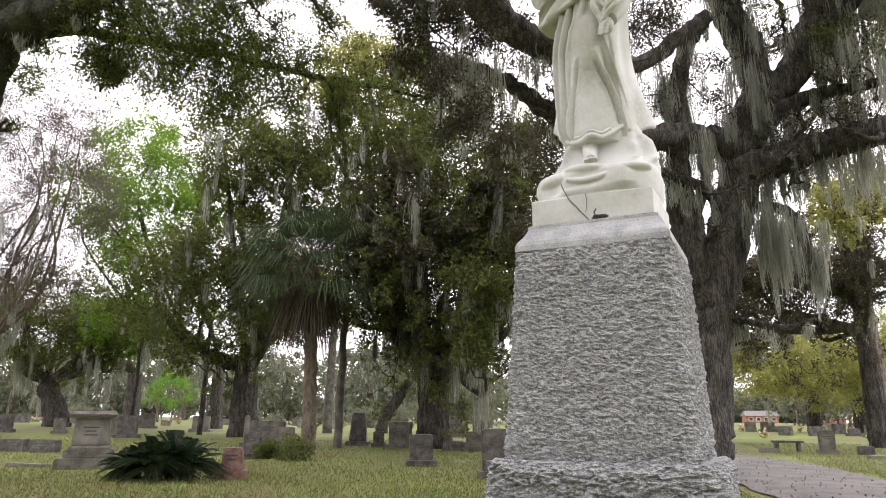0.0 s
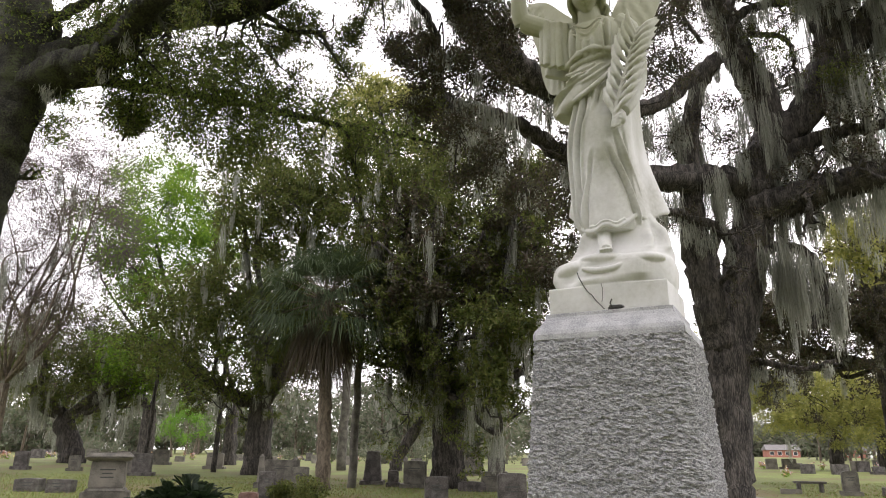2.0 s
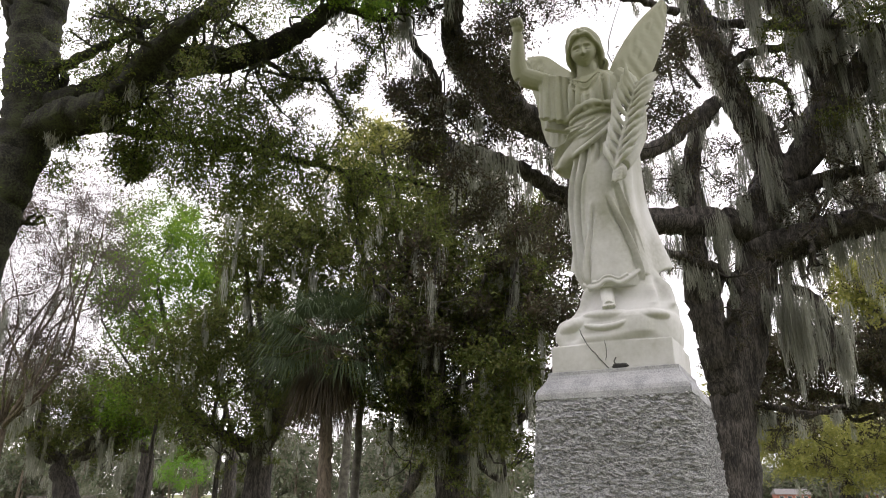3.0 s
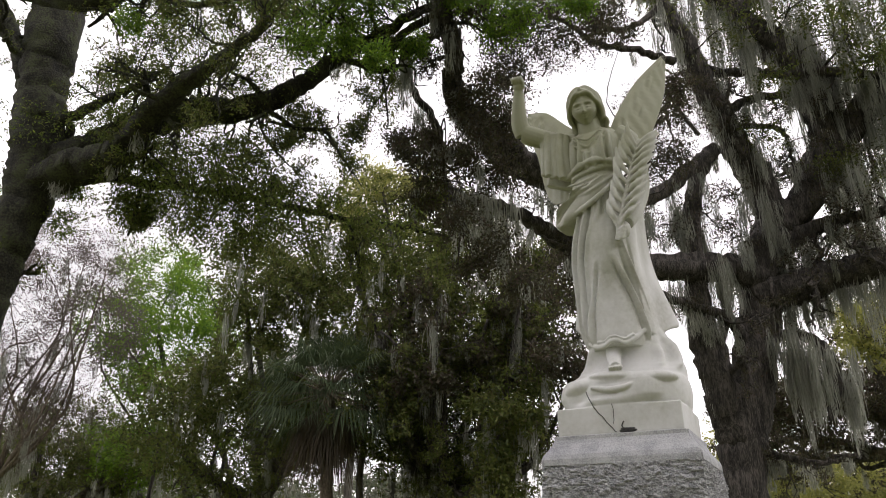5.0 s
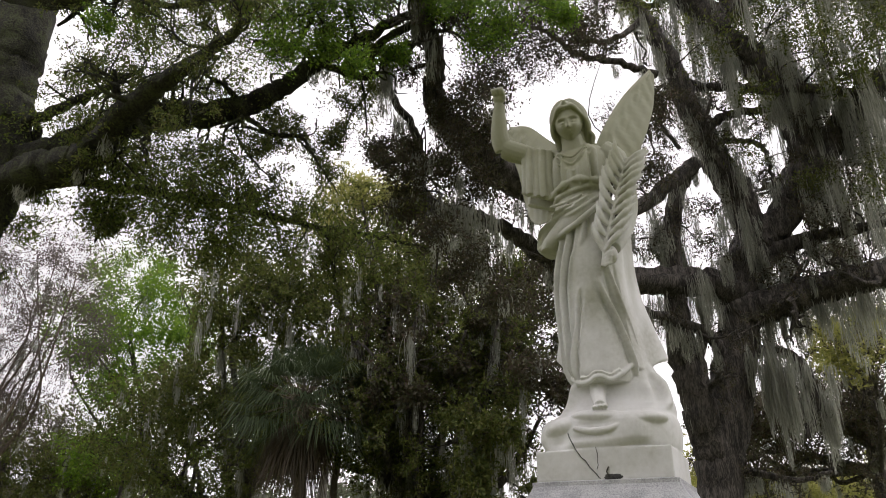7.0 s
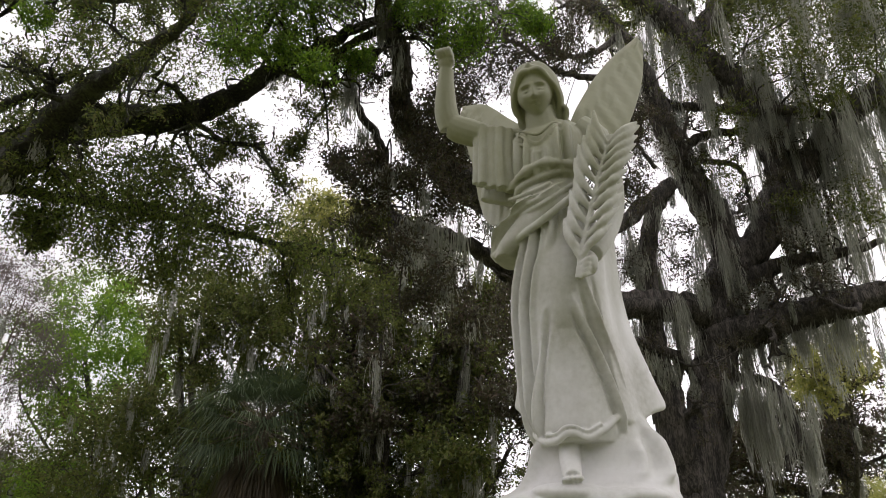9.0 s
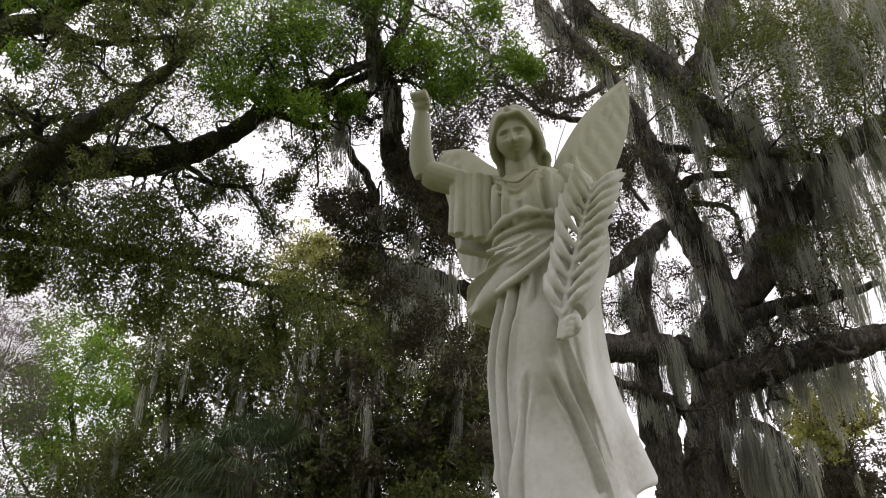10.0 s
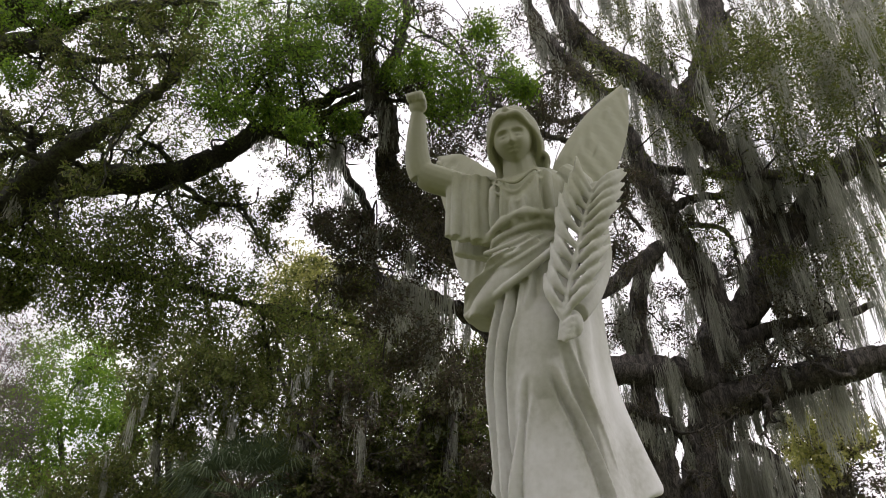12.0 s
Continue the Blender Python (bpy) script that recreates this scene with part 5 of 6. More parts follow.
    for k in range(4):
        s.tube(curve([(0.45 - 0.004 * k, 2.765, 3.075 - 0.018 * k), (0.44 - 0.004 * k, 2.738, 3.062 - 0.018 * k), (0.418 - 0.002 * k, 2.738, 3.045 - 0.016 * k)], 3), np.full(7, 0.0095), 7)
    # palm frond
    stem = curve([(0.405, 2.742, 3.0), (0.42, 2.745, 3.12), (0.446, 2.755, 3.26), (0.48, 2.765, 3.39), (0.515, 2.78, 3.50)], 8)
    s.tube(stem, np.linspace(0.011, 0.006, len(stem)), 8)
    for k in range(10):
        p = stem[min(6 + 3 * k, 32)]
        d = unit(stem[min(7 + 3 * k, 32)] - stem[min(6 + 3 * k, 32) - 1])
        n2 = np.array([d[2], 0, -d[0]])
        for sx, ll in ((1, 0.145), (-1, 0.15)):
            ll *= (0.72 + 0.38 * math.sin(math.pi * (k + 2) / 13)) * rng.uniform(0.9, 1.12)
            wide = 0.58 if sx > 0 else 0.52
            e = p + d * ll * 0.85 + n2 * sx * ll * wide + [0, 0.018 * sx + 0.01, 0]
            mid = p + d * ll * 0.36 + n2 * sx * ll * (wide * 0.62) + [0, -0.016, 0]
            s.tube(curve([p, mid, e], 5), np.array([0.005, 0.0085, 0.012, 0.0145, 0.0155, 0.0155, 0.0145, 0.0125, 0.010, 0.007, 0.003]), 8)
    s.blob((0.515, 2.80, 3.48), (0.04, 0.016, 0.07), (0, 16, 0), n=18, m=12)
    for a in ((0.376, 2.74, 3.13), (0.47, 2.745, 3.15)):
        s.tube(curve([(0.412, 2.742, 3.07), ((0.412 + a[0]) / 2, 2.735, 3.1), a], 4), np.linspace(0.011, 0.006, 9), 7)
    # wings
    wing(s, [(0.33, 2.99, 3.70), (0.385, 3.03, 3.86), (0.49, 3.14, 4.11), (0.638, 3.3, 4.37)], [(0.46, 3.0, 3.56), (0.555, 3.06, 3.70), (0.635, 3.19, 4.01), (0.662, 3.3, 4.30)], 0.05)
    wing(s, [(0.20, 2.99, 3.70), (0.12, 3.03, 3.85), (-0.02, 3.12, 4.0), (-0.185, 3.2, 4.10)], [(0.09, 3.0, 3.40), (-0.03, 3.05, 3.44), (-0.12, 3.12, 3.72), (-0.21, 3.2, 4.02)], 0.05)
    # the body leans a little to the palm's side; chest, arm and wings sit higher
    for v in s.v:
        x, z = v[:, 0].copy(), v[:, 2].copy()
        v[:, 0] += 0.032 * step(z, 2.9, 3.35)
        v[:, 2] += 0.03 * step(z, 3.45, 3.72) + 0.05 * step(z, 3.55, 3.72) * step(-x, -0.10, 0.08)
    me = s.mesh("angel_statue", MARBLE)
    ob = new("angel_statue", me)
    r = ob.modifiers.new("carve", "REMESH")
    r.mode, r.voxel_size, r.use_smooth_shade = "VOXEL", 0.0041, True
    sm = ob.modifiers.new("soften", "SMOOTH")
    sm.factor, sm.iterations = 0.5, 1
    return tagged(ob, "weathered white marble angel with raised arm and palm", "statue")


angel()


def crack():
    """Dark cracks and a chipped hole low on the plinth."""
    s = Soup()
    for line, r in ([(0.205, 2.716, 2.29), (0.235, 2.7165, 2.222), (0.27, 2.7165, 2.175), (0.305, 2.7165, 2.13), (0.325, 2.7165, 2.107)], 0.0022), ([(0.315, 2.715, 2.23), (0.32, 2.7165, 2.18), (0.315, 2.7165, 2.14)], 0.0014), ([(0.36, 2.7165, 2.112), (0.352, 2.7165, 2.135), (0.36, 2.7165, 2.15)], 0.003):
        s.tube(curve(line, 4) + rng.normal(0, 0.0012, (4 * (len(line) - 1) + 1, 3)), np.full(4 * (len(line) - 1) + 1, r), 6)
    s.blob((0.375, 2.719, 2.113), (0.034, 0.005, 0.011), lump=0.15)
    return tagged(s.build("crack", CRACK), "thin dark crack and chip in marble plinth", "crack")


crack()
# ---- headstones and plants ----
def stone_part(name, w, d, h, z, mat, parent, top=0.0, taper=1.0, bevel=0.02):
    """One stone: a bevelled block, its top rounded by top."""
    bm = bmesh.new()
    bmesh.ops.create_cube(bm, size=1)
    bmesh.ops.subdivide_edges(bm, edges=[e for e in bm.edges if abs(e.verts[0].co.x - e.verts[1].co.x) > 0.5], cuts=7)
    for v in bm.verts:
        f = v.co.z + 0.5
        k = 1 + (taper - 1) * f
        zz = z + h * f - (top * (2 * v.co.x) ** 2 if f > 0.5 else 0)
        v.co = Vector((v.co.x * w * k, v.co.y * d * k, zz))
    bmesh.ops.bevel(bm, geom=[e for e in bm.edges if len(e.link_faces) == 2 and e.calc_face_angle(0) > 0.9], offset=bevel, segments=2, affect="EDGES")
    return part(name, bm, mat, parent)


def bars(parent, w, z, y, rows, mat=MARK):
    for i in range(rows):
        bm = bmesh.new()
        bmesh.ops.create_cube(bm, size=1, matrix=Matrix.Translation((0, y, z - 0.09 * i)) @ Matrix.Diagonal((w * (0.9, 0.6, 0.75)[i % 3], 0.008, 0.03, 1)))
        part("inscription", bm, mat, parent)


def headstone(u, v, w, h, mat, label, turn=0.0, top=0.04, depth=0.22, base=True, taper=1.0, lines=2, name="headstone"):
    ob = tagged(new(name), label, "gravestone", "gravestones")
    b = 0.16 if base else 0.0
    if base:
        stone_part("base", w * 1.3, depth * 1.9, b + 0.1, -0.1, mat, ob)
    stone_part("tablet", w, depth, h - b + (0 if base else 0.1), b - (0 if base else 0.1), mat, ob, top * w, taper)
    if lines:
        bars(ob, w * 0.6, b + (h - b) * 0.68, -depth / 2 - 0.002, lines)
    ob.matrix_world = Matrix.Translation(on_ground(u, v)) @ pose(0, 0, 0, rng.normal(0, 1.5), rng.normal(0, 1.5), 25.2 + turn)
    return ob


def monument(u, v):
    ob = tagged(new("grave_monument"), "stepped brownish grey stone monument with wide cap", "gravestone", "gravestones")
    stone_part("base", 1.42, 1.1, 0.36, -0.1, STONE_GREY, ob)
    stone_part("plinth", 1.1, 0.85, 0.2, 0.26, STONE_GREY, ob)
    stone_part("moulding", 0.96, 0.74, 0.1, 0.46, STONE_GREY, ob, taper=0.88)
    stone_part("die", 0.82, 0.62, 0.62, 0.56, STONE_PALE, ob, taper=0.94)
    stone_part("cornice", 0.9, 0.7, 0.09, 1.18, STONE_PALE, ob, taper=1.2)
    stone_part("cap", 1.1, 0.86, 0.12, 1.27, STONE_GREY, ob, taper=0.8)
    bars(ob, 0.4, 0.98, -0.305, 3)
    ob.matrix_world = Matrix.Translation(on_ground(u, v)) @ pose(0, 0, 0, 0, 0, 25.2 + 22)


monument(-8.75, 17.8)
headstone(-4.45, 15.3, 0.46, 0.62, STONE_RED, "small reddish granite headstone on wide base", 8, 0.02, 0.3, taper=0.82)
headstone(-14.5, 24.2, 0.9, 0.42, STONE_DARK, "low dark slanted grave marker in grass", 0, 0.02, 0.4, False)
headstone(-13.2, 23.8, 0.85, 0.42, STONE_DARK, "low dark slanted grave marker in grass", 0, 0.02, 0.4, False)
headstone(-10.4, 18.1, 0.9, 0.08, STONE_PALE, "flat pale grave slab flush with lawn", 0, 0, 0.5, False, lines=0)
headstone(-19.1, 35.5, 0.55, 0.75, STONE_GREY, "upright weathered grey headstone")
headstone(-15.9, 34.1, 1.1, 1.05, STONE_GREY, "wide grey family headstone")
headstone(-14.6, 33.0, 0.9, 1.0, STONE_DARK, "dark grey headstone on a broad base")
headstone(-21.9, 35.6, 0.7, 0.9, STONE_DARK, "dark headstone with rough shoulders")
headstone(-18.2, 43.8, 0.9, 0.9, STONE_GREY, "grey headstone near the open lawn")
headstone(-13.6, 40.0, 0.95, 0.9, STONE_PALE, "pale grey headstone beside oak")
headstone(-5.75, 21.7, 0.5, 0.82, STONE_DARK, "speckled dark square headstone", 12, 0.0, 0.4, True)
headstone(-7.1, 29.0, 1.45, 0.95, STONE_GREY, "broad grey granite family headstone", -14, 0.0, 0.3)
headstone(-5.45, 24.9, 0.6, 0.85, STONE_GREY, "grey headstone behind a low bush", 10)
headstone(-3.45, 29.4, 0.72, 1.3, STONE_DARK, "tall tapered dark stone with stepped base", 0, 0.0, 0.5, True, 0.72)
headstone(-2.5, 28.3, 0.42, 0.6, STONE_DARK, "small dark upright headstone", 0)
headstone(-1.6, 27.6, 0.85, 1.0, STONE_GREY, "grey headstone on thick base", -8, 0.03, 0.35)
headstone(-0.55, 19.2, 0.62, 0.82, STONE_DARK, "lichen-speckled dark headstone on stone base", 6, 0.0, 0.36)
headstone(0.55, 26.2, 1.0, 0.35, STONE_DARK, "low rounded dark grave marker", 0, 0.06, 0.4, False, lines=0)
headstone(1.25, 26.3, 0.7, 0.7, STONE_GREY, "plain grey upright headstone")
headstone(0.6, 36.5, 1.5, 0.9, STONE_GREY, "wide low grey headstone")
headstone(2.1, 38.0, 0.9, 0.85, STONE_DARK, "dark headstone at lawn's edge")
headstone(1.2, 15.6, 0.62, 1.05, STONE_DARK, "dark upright headstone close to pedestal", 4)
headstone(13.9, 25.7, 0.52, 0.85, STONE_GREY, "dark grey headstone with shaped shoulders", -18, 0.12, 0.3)
headstone(15.1, 25.4, 0.5, 0.32, STONE_DARK, "low slanted dark grave marker", -20, 0.03, 0.4, False)
headstone(14.6, 23.6, 0.9, 0.1, STONE_PALE, "flat pale grave slab flush with lawn", -20, 0, 0.45, False, lines=0)
headstone(15.6, 23.2, 0.9, 0.1, STONE_PALE, "flat pale grave slab flush with lawn", -20, 0, 0.45, False, lines=0)
headstone(12.2, 26.6, 0.7, 0.16, STONE_PALE, "flat pale grave slab flush with lawn", -20, 0, 0.45, False, lines=0)


def obelisk(u, v):
    ob = tagged(new("obelisk"), "slender pale grey stone obelisk", "gravestone", "gravestones")
    stone_part("base", 0.45, 0.45, 0.3, -0.1, STONE_GREY, ob)
    stone_part("shaft", 0.26, 0.26, 0.9, 0.2, STONE_PALE, ob, taper=0.75)
    stone_part("tip", 0.195, 0.195, 0.12, 1.1, STONE_PALE, ob, taper=0.15, bevel=0.004)
    ob.matrix_world = Matrix.Translation(on_ground(u, v)) @ pose(0, 0, 0, 0, 0, 30)


obelisk(-7.4, 27.0)


def bench(u, v):
    ob = tagged(new("bench"), "low dark stone bench on two supports", "bench")
    stone_part("seat", 1.1, 0.4, 0.08, 0.32, STONE_DARK, ob)
    for x in (-0.38, 0.38):
        p = stone_part("leg", 0.12, 0.32, 0.42, -0.1, STONE_DARK, ob)
        p.location.x = x
    ob.matrix_world = Matrix.Translation(on_ground(u, v)) @ pose(0, 0, 0, 0, 0, 10)


bench(13.2, 27.2)


def frond(s, stem, base, way, long, leaf, width, sag, pairs, spread=1.0):
    """A feather frond: arched rib with narrow leaflets on both sides."""
    way = np.asarray(way, float)
    t = np.linspace(0, 1, pairs)
    rib = np.asarray(base) + way * long * t[:, None] + np.array([0, 0, -1.0]) * (sag * long * t**2)[:, None]
    stem.tube(rib[::3], np.linspace(0.016, 0.005, len(rib[::3])), 4, cap=False)
    d = unit(np.gradient(rib, axis=0))
    side = unit(np.cross(d, [0, 0, 1.0]))
    for sx in (-1, 1):
        ll = leaf * np.sin(np.pi * (0.12 + 0.85 * t))[:, None]
        tip = rib + (side * sx * 0.8 * spread + d * 0.55 + [0, 0, 0.18]) * ll
        a = rib + d * width
        s.add(np.stack([rib, (rib + tip) / 2 + d * width * 0.9 + [0, 0, 0.02], tip, (rib + tip) / 2 - d * width * 0.4], 1), np.arange(4 * pairs).reshape(-1, 4))


def sago(u, v):
    top = tagged(new("sago_palm"), "dark green sago palm cluster with arching fronds", "sago palm")
    base = on_ground(u, v)
    top.location = base
    s, st = Soup(), Soup()
    for cu, cv, n, ll, h in ((-0.55, 0.2, 60, 0.9, 0.22), (0.0, -0.2, 74, 1.0, 0.28), (0.5, 0.1, 64, 1.0, 0.28), (0.1, 0.5, 50, 0.95, 0.4)):
        c = np.array(B(u + cu, v + cv, base.z)) 
        tr = Soup()
        tr.tube([c - [0, 0, 0.2], c + [0, 0, h * 0.6], c + [0, 0, h]], [0.12, 0.12, 0.09], 10, 0.1)
        tr.build("trunk", BARK, top).matrix_parent_inverse = Matrix.Translation(-base)
        for k in range(n):
            a = k * 2.4
            e = rng.uniform(-0.1, 1.4)
            frond(s, st, c + [0, 0, h], (math.cos(a) * math.cos(e), math.sin(a) * math.cos(e), math.sin(e)), ll * rng.uniform(0.8, 1.1), 0.2, 0.012, rng.uniform(0.35, 0.7), 30)
    inv = Matrix.Translation(-base)
    for ob in (st.build("rib", LEAF_SAGO, top), s.build("crown", LEAF_SAGO, top, smooth=False)):
        ob.matrix_parent_inverse = inv


sago(-5.75, 14.6)


def cabbage_palm(u, v, height, crown_r):
    top = tagged(new("cabbage_palm"), "old cabbage palm with skirt of dead fronds", "palm tree", "cemetery trees")
    base = on_ground(u, v)
    top.location = base
    tr, gr, dd = Soup(), Soup(), Soup()
    p = curve([tuple(B(u, v, base.z - 0.2)), tuple(B(u - 0.1, v, base.z + height * 0.5)), tuple(B(u - 0.25, v, base.z + height))], 14)
    tr.tube(p, 0.27 + 0.03 * np.sin(np.arange(len(p)) * 2.2) - 0.05 * np.linspace(0, 1, len(p)), 14, 0.03)
    c = p[-1]
    for k in range(120):
        dead = k > 92
        a = k * 2.399
        e = rng.uniform(-0.45, 1.25) if not dead else rng.uniform(-1.45, -0.75)
        way = np.array([math.cos(a) * math.cos(e), math.sin(a) * math.cos(e), math.sin(e)])
        s = dd if dead else gr
        stalk = crown_r * rng.uniform(0.35, 0.6) * (0.6 if dead else 1)
        m = c + way * stalk - np.array([0, 0, 0.12 * stalk])
        tr.tube([c, (c + m) / 2 + [0, 0, 0.05], m], [0.03, 0.02, 0.014], 4, cap=False)
        side = unit(np.cross(way, [0, 0, 1.0]))
        upv = np.cross(side, way)
        n = 26
        g = np.linspace(-1.25, 1.25, n)
        d = unit(way * np.cos(g)[:, None] + side * np.sin(g)[:, None] + upv * 0.12 * np.cos(3 * g)[:, None])
        ll = crown_r * rng.uniform(0.38, 0.55) * (0.75 + 0.25 * np.cos(g))[:, None] * rng.uniform(0.7, 1.1, (n, 1))
        mid = m + d * ll * 0.55
        tip = m + d * ll - np.array([0, 0, 1.0]) * ll * (0.75 if dead else 0.5) + rng.normal(0, 0.05, (n, 3))
        w = np.cross(d, upv) * 0.022
        s.add(np.stack([np.repeat(m[None], n, 0), mid + w, tip, mid - w], 1), np.arange(4 * n).reshape(-1, 4))
    inv = Matrix.Translation(-base)
    for ob in (tr.build("trunk", BARK_PALE, top), gr.build("crown", LEAF_PALM, top, smooth=False), dd.build("dead_fronds", LEAF_DEAD, top, "hanging brown dead fronds", smooth=False)):
        ob.matrix_parent_inverse = inv


cabbage_palm(-4.8, 25.8, 6.9, 3.5)


def pole_tree(u, v, r, h, lean=0.0, mat=BARK_PALE, label="tall thin straight tree trunk"):
    t = Tree(mat, LEAF_FAR)
    z = float(terrain(np.float64(u), np.float64(v)))
    t.limb([(u, v, z - 0.2), (u + lean * 0.5, v, z + h * 0.5), (u + lean, v, z + h)], r, r * 0.7, 10, 0.04)
    for _ in range(6):
        t.clump((u + lean + rng.normal(0, 1), v + rng.normal(0, 1), z + h + rng.uniform(-0.5, 1.5)), 1.0, 18, 0.1, LEAF_OLIVE, twigs=False)
    t.done("tree", on_ground(u, v), label)


pole_tree(-4.0, 27.4, 0.17, 7.5, 0.15, STONE_GREY)
pole_tree(-6.65, 41.2, 0.3, 9.0, 0.2, STONE_GREY)
pole_tree(-15.8, 36.0, 0.12, 6.0, 0.1, BARK)
pole_tree(-12.6, 37.0, 0.14, 6.0, 0.1, BARK)
pole_tree(28.5, 45.0, 0.45, 9.0, -0.4, BARK_PALE, "tall mossy tree trunk beside lane")


def low_bush(u, v, r, h, mat, label, count=60, size=0.09):
    t = Tree(BARK, mat)
    z = float(terrain(np.float64(u), np.float64(v)))
    for k in range(5):
        t.limb([(u, v, z - 0.05), (u + rng.normal(0, r * 0.3), v, z + h * 0.5)], 0.02, 0.008, 5)
    for k in range(6):
        t.clump((u + rng.normal(0, r * 0.5), v + rng.normal(0, r * 0.4), z + h * rng.uniform(0.35, 0.7)), h * 0.45, count, size, mat, twigs=False)
    t.done("bush", on_ground(u, v), label, "bush", "bushes")


low_bush(-4.4, 21.2, 0.7, 0.7, LEAF_OLIVE, "low scrubby green bush at the palm's foot", 30)
low_bush(-5.3, 21.6, 0.4, 0.5, LEAF_OLIVE, "small green shrub beside headstone")
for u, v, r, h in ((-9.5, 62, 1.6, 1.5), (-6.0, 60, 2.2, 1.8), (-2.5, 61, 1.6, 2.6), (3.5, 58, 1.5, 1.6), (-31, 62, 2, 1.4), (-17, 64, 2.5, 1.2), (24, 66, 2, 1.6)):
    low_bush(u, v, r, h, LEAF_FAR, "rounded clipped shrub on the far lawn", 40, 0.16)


def spring_tree():
    t = Tree(BARK_PALE, LEAF_BRIGHT)
    z = float(terrain(np.float64(-27.3), np.float64(70)))
    for d in (-0.8, 0.5, 1.2):
        t.limb([(-27.3 + d, 70, z - 0.1), (-27.3 + 1.4 * d, 70, z + 2.2)], 0.12, 0.05, 6)
    t.crown((-27.3, 70, z + 3.0), (2.8, 2, 1.9), 26, 0.8, 18, 0.16)
    t.done("tree", on_ground(-27.3, 70), "small multi-stemmed tree in bright spring green")


spring_tree()


# ---- the far side of the grounds ----
def far_wood():
    s, w, ms = Soup(), Soup(), Soup()
    for k in range(260):
        u = rng.uniform(-110, 110) if k % 5 else rng.uniform(38, 64)
        v = 105 + rng.uniform(0, 35) if not 38 < u < 64 else 285 + rng.uniform(0, 30)
        h = rng.uniform(6, 15)
        far = v > 200
        u, h = (u * 2.7, h * 1.4) if far else (u, h)
        c = np.array(B(u, v, 0.5))
        w.tube([c, c + [rng.normal(0, 0.4), 0, h * 0.6]], [0.25, 0.12], 5, cap=False)
        for _ in range(9):
            sprays(None, s, c + [rng.normal(0, 2), rng.normal(0, 2), h * rng.uniform(0.12, 1.0)], rng.uniform(1.2, 2.6) * (2 if far else 1), 14, 0.9 * (1.6 if far else 1), 7)
        for _ in range(5):
            moss(ms, c + [rng.normal(0, 2), rng.normal(0, 2), h * rng.uniform(0.4, 0.8)], rng.uniform(1.5, 3.5), 0.5, 9, 0.08)
    # unseen trees added behind the camera to cut low frontal sky light
    for k in range(60):
        a = rng.uniform(1.9, 4.4)
        r = rng.uniform(28, 55)
        h = rng.uniform(12, 19)
        c = np.array(B(r * math.sin(a), r * math.cos(a), 0.0))
        w.tube([c, c + [rng.normal(0, 0.6), 0, h * 0.6]], [0.45, 0.2], 6, cap=False)
        for _ in range(12):
            sprays(None, s, c + [rng.normal(0, 3), rng.normal(0, 3), h * rng.uniform(0.3, 1.0)], rng.uniform(1.8, 3.0), 12, 0.85, 7)
    top = tagged(new("far_woods"), "hazy grey green line of distant mossy woods plus unseen trees behind", "woods", kind="stuff")
    w.build("trunks", BARK_PALE, top)
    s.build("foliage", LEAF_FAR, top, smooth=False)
    ms.build("moss", MOSS, top, smooth=False)


far_wood()


def house(u, v, w, d, h, mat, label, turn=0.0, windows=3):
    ob = tagged(new("house"), label, "house", "houses across the road")
    bm = bmesh.new()
    bmesh.ops.create_cube(bm, size=1, matrix=Matrix.Translation((0, 0, h / 2)) @ Matrix.Diagonal((w, d, h, 1)))
    part("wall", bm, mat, ob)
    bm = bmesh.new()
    v3 = [bm.verts.new(p) for p in ((-w * 0.55, -d * 0.6, h), (w * 0.55, -d * 0.6, h), (w * 0.55, d * 0.6, h), (-w * 0.55, d * 0.6, h), (-w * 0.5, 0, h + d * 0.28), (w * 0.5, 0, h + d * 0.28))]
    for f in ((0, 1, 5, 4), (2, 3, 4, 5), (1, 2, 5), (3, 0, 4), (3, 2, 1, 0)):
        bm.faces.new([v3[i] for i in f])
    part("roof", bm, ROOF, ob)
    for i in range(windows):
        x = -w / 2 + w * (i + 0.6) / (windows + 0.2)
        bm = bmesh.new()
        bmesh.ops.create_cube(bm, size=1, matrix=Matrix.Translation((x, -d / 2 - 0.02, h * 0.55)) @ Matrix.Diagonal((1.5, 0.1, 1.3, 1)))
        wf = part("window", bm, WHITE, ob)
        bm = bmesh.new()
        bmesh.ops.create_cube(bm, size=1, matrix=Matrix.Translation((x, -d / 2 - 0.06, h * 0.55)) @ Matrix.Diagonal((1.25, 0.06, 1.05, 1)))
        part("pane", bm, GLASS, wf)
    ob.matrix_world = Matrix.Translation(on_ground(u, v)) @ pose(0, 0, 0, 0, 0, 25.2 + turn)


house(118.0, 262, 11, 7, 2.5, BRICK, "single-storey red brick house far across road", -10, 4)
house(143.0, 262, 8, 7, 2.6, BRICK, "red brick house partly behind trees", -10, 2)
house(150.0, 258, 6, 5, 2.6, WHITE, "small white building beyond the lawn", -10, 1)
house(19, 250, 5, 5, 2.6, WHITE, "small white building among far trees", 0, 1)


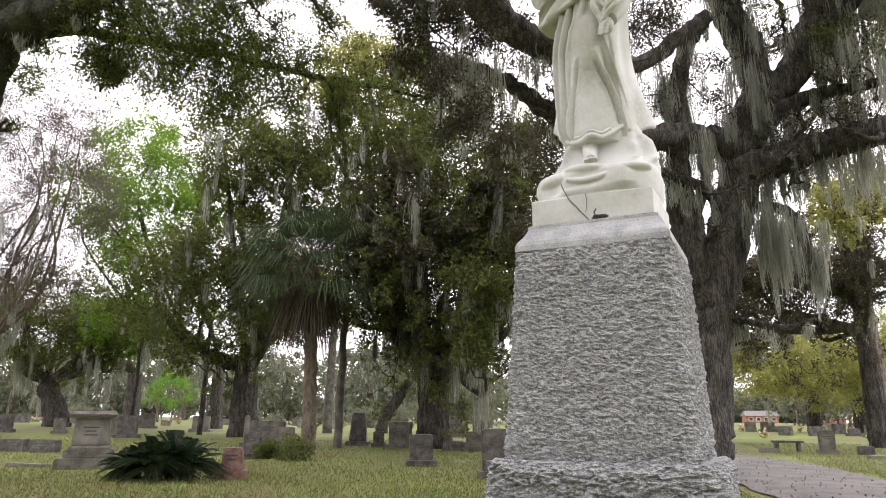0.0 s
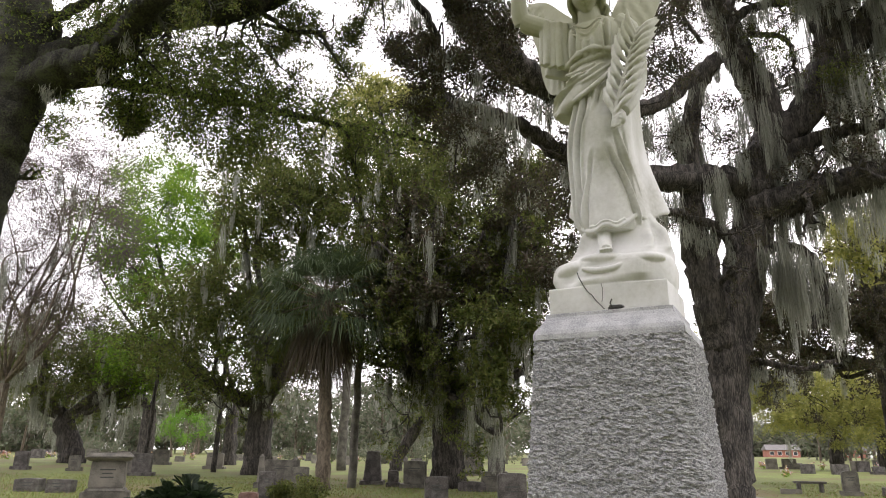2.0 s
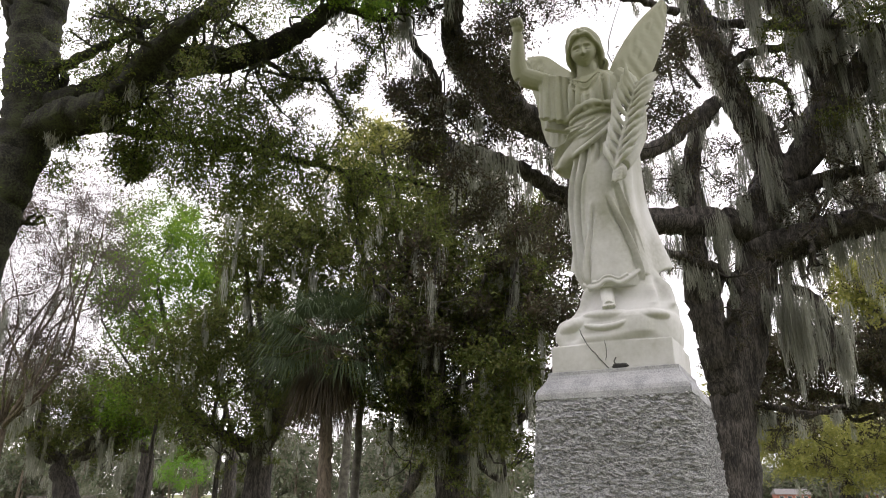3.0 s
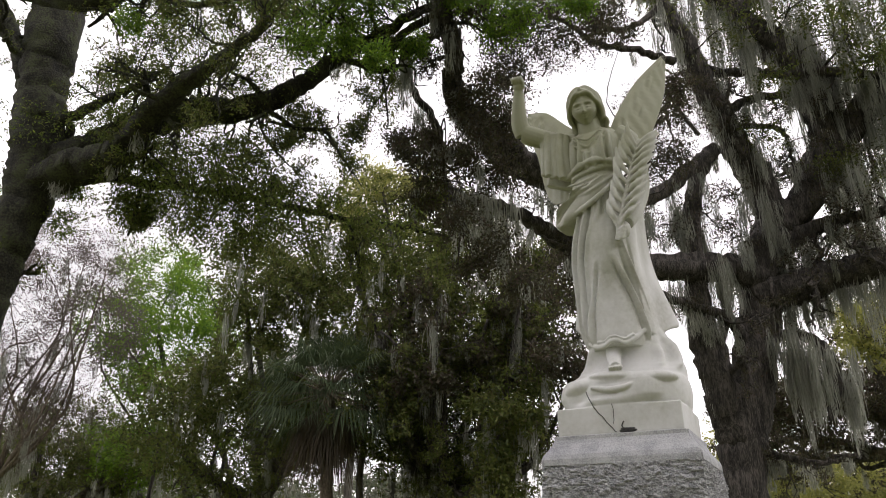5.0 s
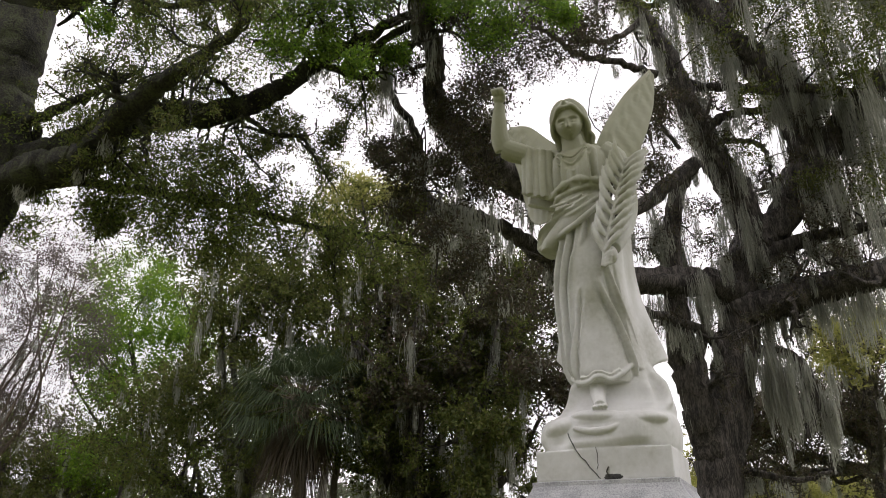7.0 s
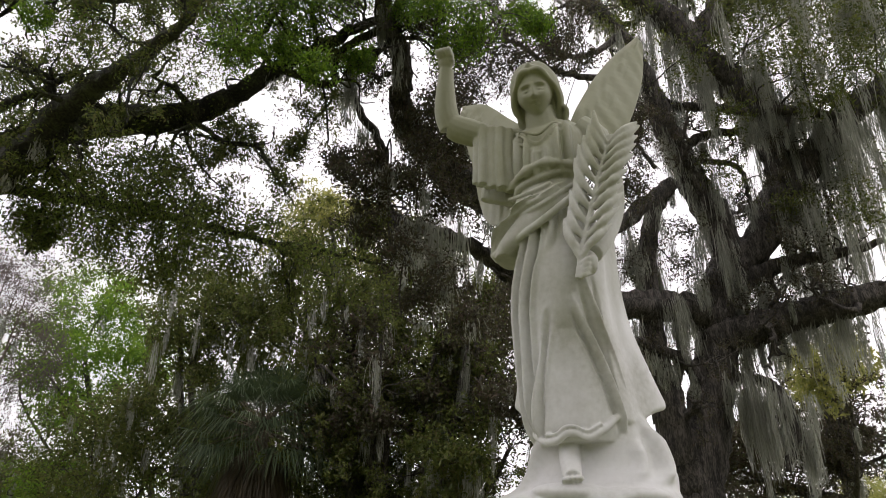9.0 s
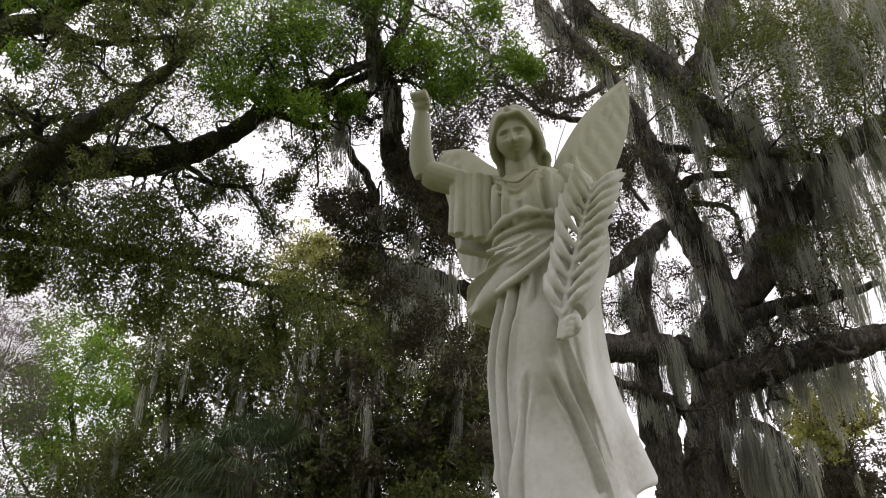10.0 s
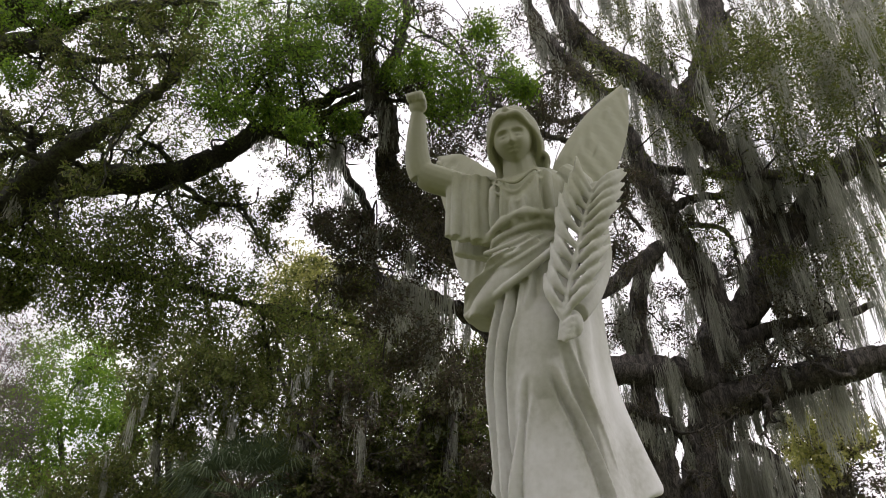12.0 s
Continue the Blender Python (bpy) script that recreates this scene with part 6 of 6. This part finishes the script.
def far_graves():
    """Rows of small far stones and the flowers laid by them."""
    mats = (STONE_GREY, STONE_DARK, STONE_PALE)
    for k in range(80):
        u, v = (rng.uniform(-40, 8), rng.uniform(48, 72)) if k < 52 else (rng.uniform(19, 36), rng.uniform(33, 58))
        headstone(u, v, rng.uniform(0.5, 1.0), rng.uniform(0.35, 0.75), mats[k % 3], "small far headstone on the open lawn", 0, 0.02, 0.25, k % 2 == 0, lines=0)
    for k in range(46):
        u, v = (rng.uniform(-40, 8), rng.uniform(48, 70)) if k < 22 else (rng.uniform(17, 36), rng.uniform(33, 56))
        s = Soup()
        c = np.array(on_ground(u, v))
        leaves(s, c + [0, 0, 0.3] + rng.normal(0, 0.1, (40, 3)), 0.14, 0.8)
        g = Soup()
        leaves(g, c + [0, 0, 0.15] + rng.normal(0, 0.07, (30, 3)), 0.2, 0.3)
        ob = tagged(new("grave_flowers"), "bunch of bright flowers set on a grave", "flowers", "grave flowers")
        s.build("petals", PETAL, ob, smooth=False)["kind"] = "stuff"
        g.build("stems", LEAF_GREEN, ob, smooth=False)


far_graves()


# ---- grass and litter on the near lawn ----
def grass():
    n = 90000
    v = 9 + 24 * rng.uniform(0, 1, n) ** 1.3
    u = (rng.uniform(-0.75, 0.72, n)) * v
    keep = np.abs(u - (7.3 + (v - 13) * 0.22)) > 1.9
    u, v = u[keep], v[keep]
    c = np.stack([1.015 + u * CA - v * SA, -0.172 + u * SA + v * CA, terrain(u, v)], -1)
    n = len(c)
    a = rng.uniform(0, 2 * np.pi, n)
    w = np.stack([np.cos(a), np.sin(a), 0 * a], -1) * 0.008
    tip = c + np.stack([rng.normal(0, 0.03, n), rng.normal(0, 0.03, n), rng.uniform(0.03, 0.09, n)], -1)
    s = Soup()
    s.add(np.stack([c - w, c + w, tip + w * 0.2, tip - w * 0.2], 1), np.arange(4 * n).reshape(-1, 4))
    tagged(s.build("grass", GRASS_BLADE, smooth=False), "short uneven grass blades on the lawn", "grass", kind="stuff")
    n = 9000
    v = 9 + 20 * rng.uniform(0, 1, n) ** 1.2
    u = rng.uniform(-0.75, 0.72, n) * v
    c = np.stack([1.015 + u * CA - v * SA, -0.172 + u * SA + v * CA, terrain(u, v) + 0.05], -1)
    s = Soup()
    leaves(s, c, 0.055, 0.5, 0)
    tagged(s.build("leaf_litter", LITTER, smooth=False), "brown fallen oak leaves strewn on grass", "leaf litter", kind="stuff")


grass()
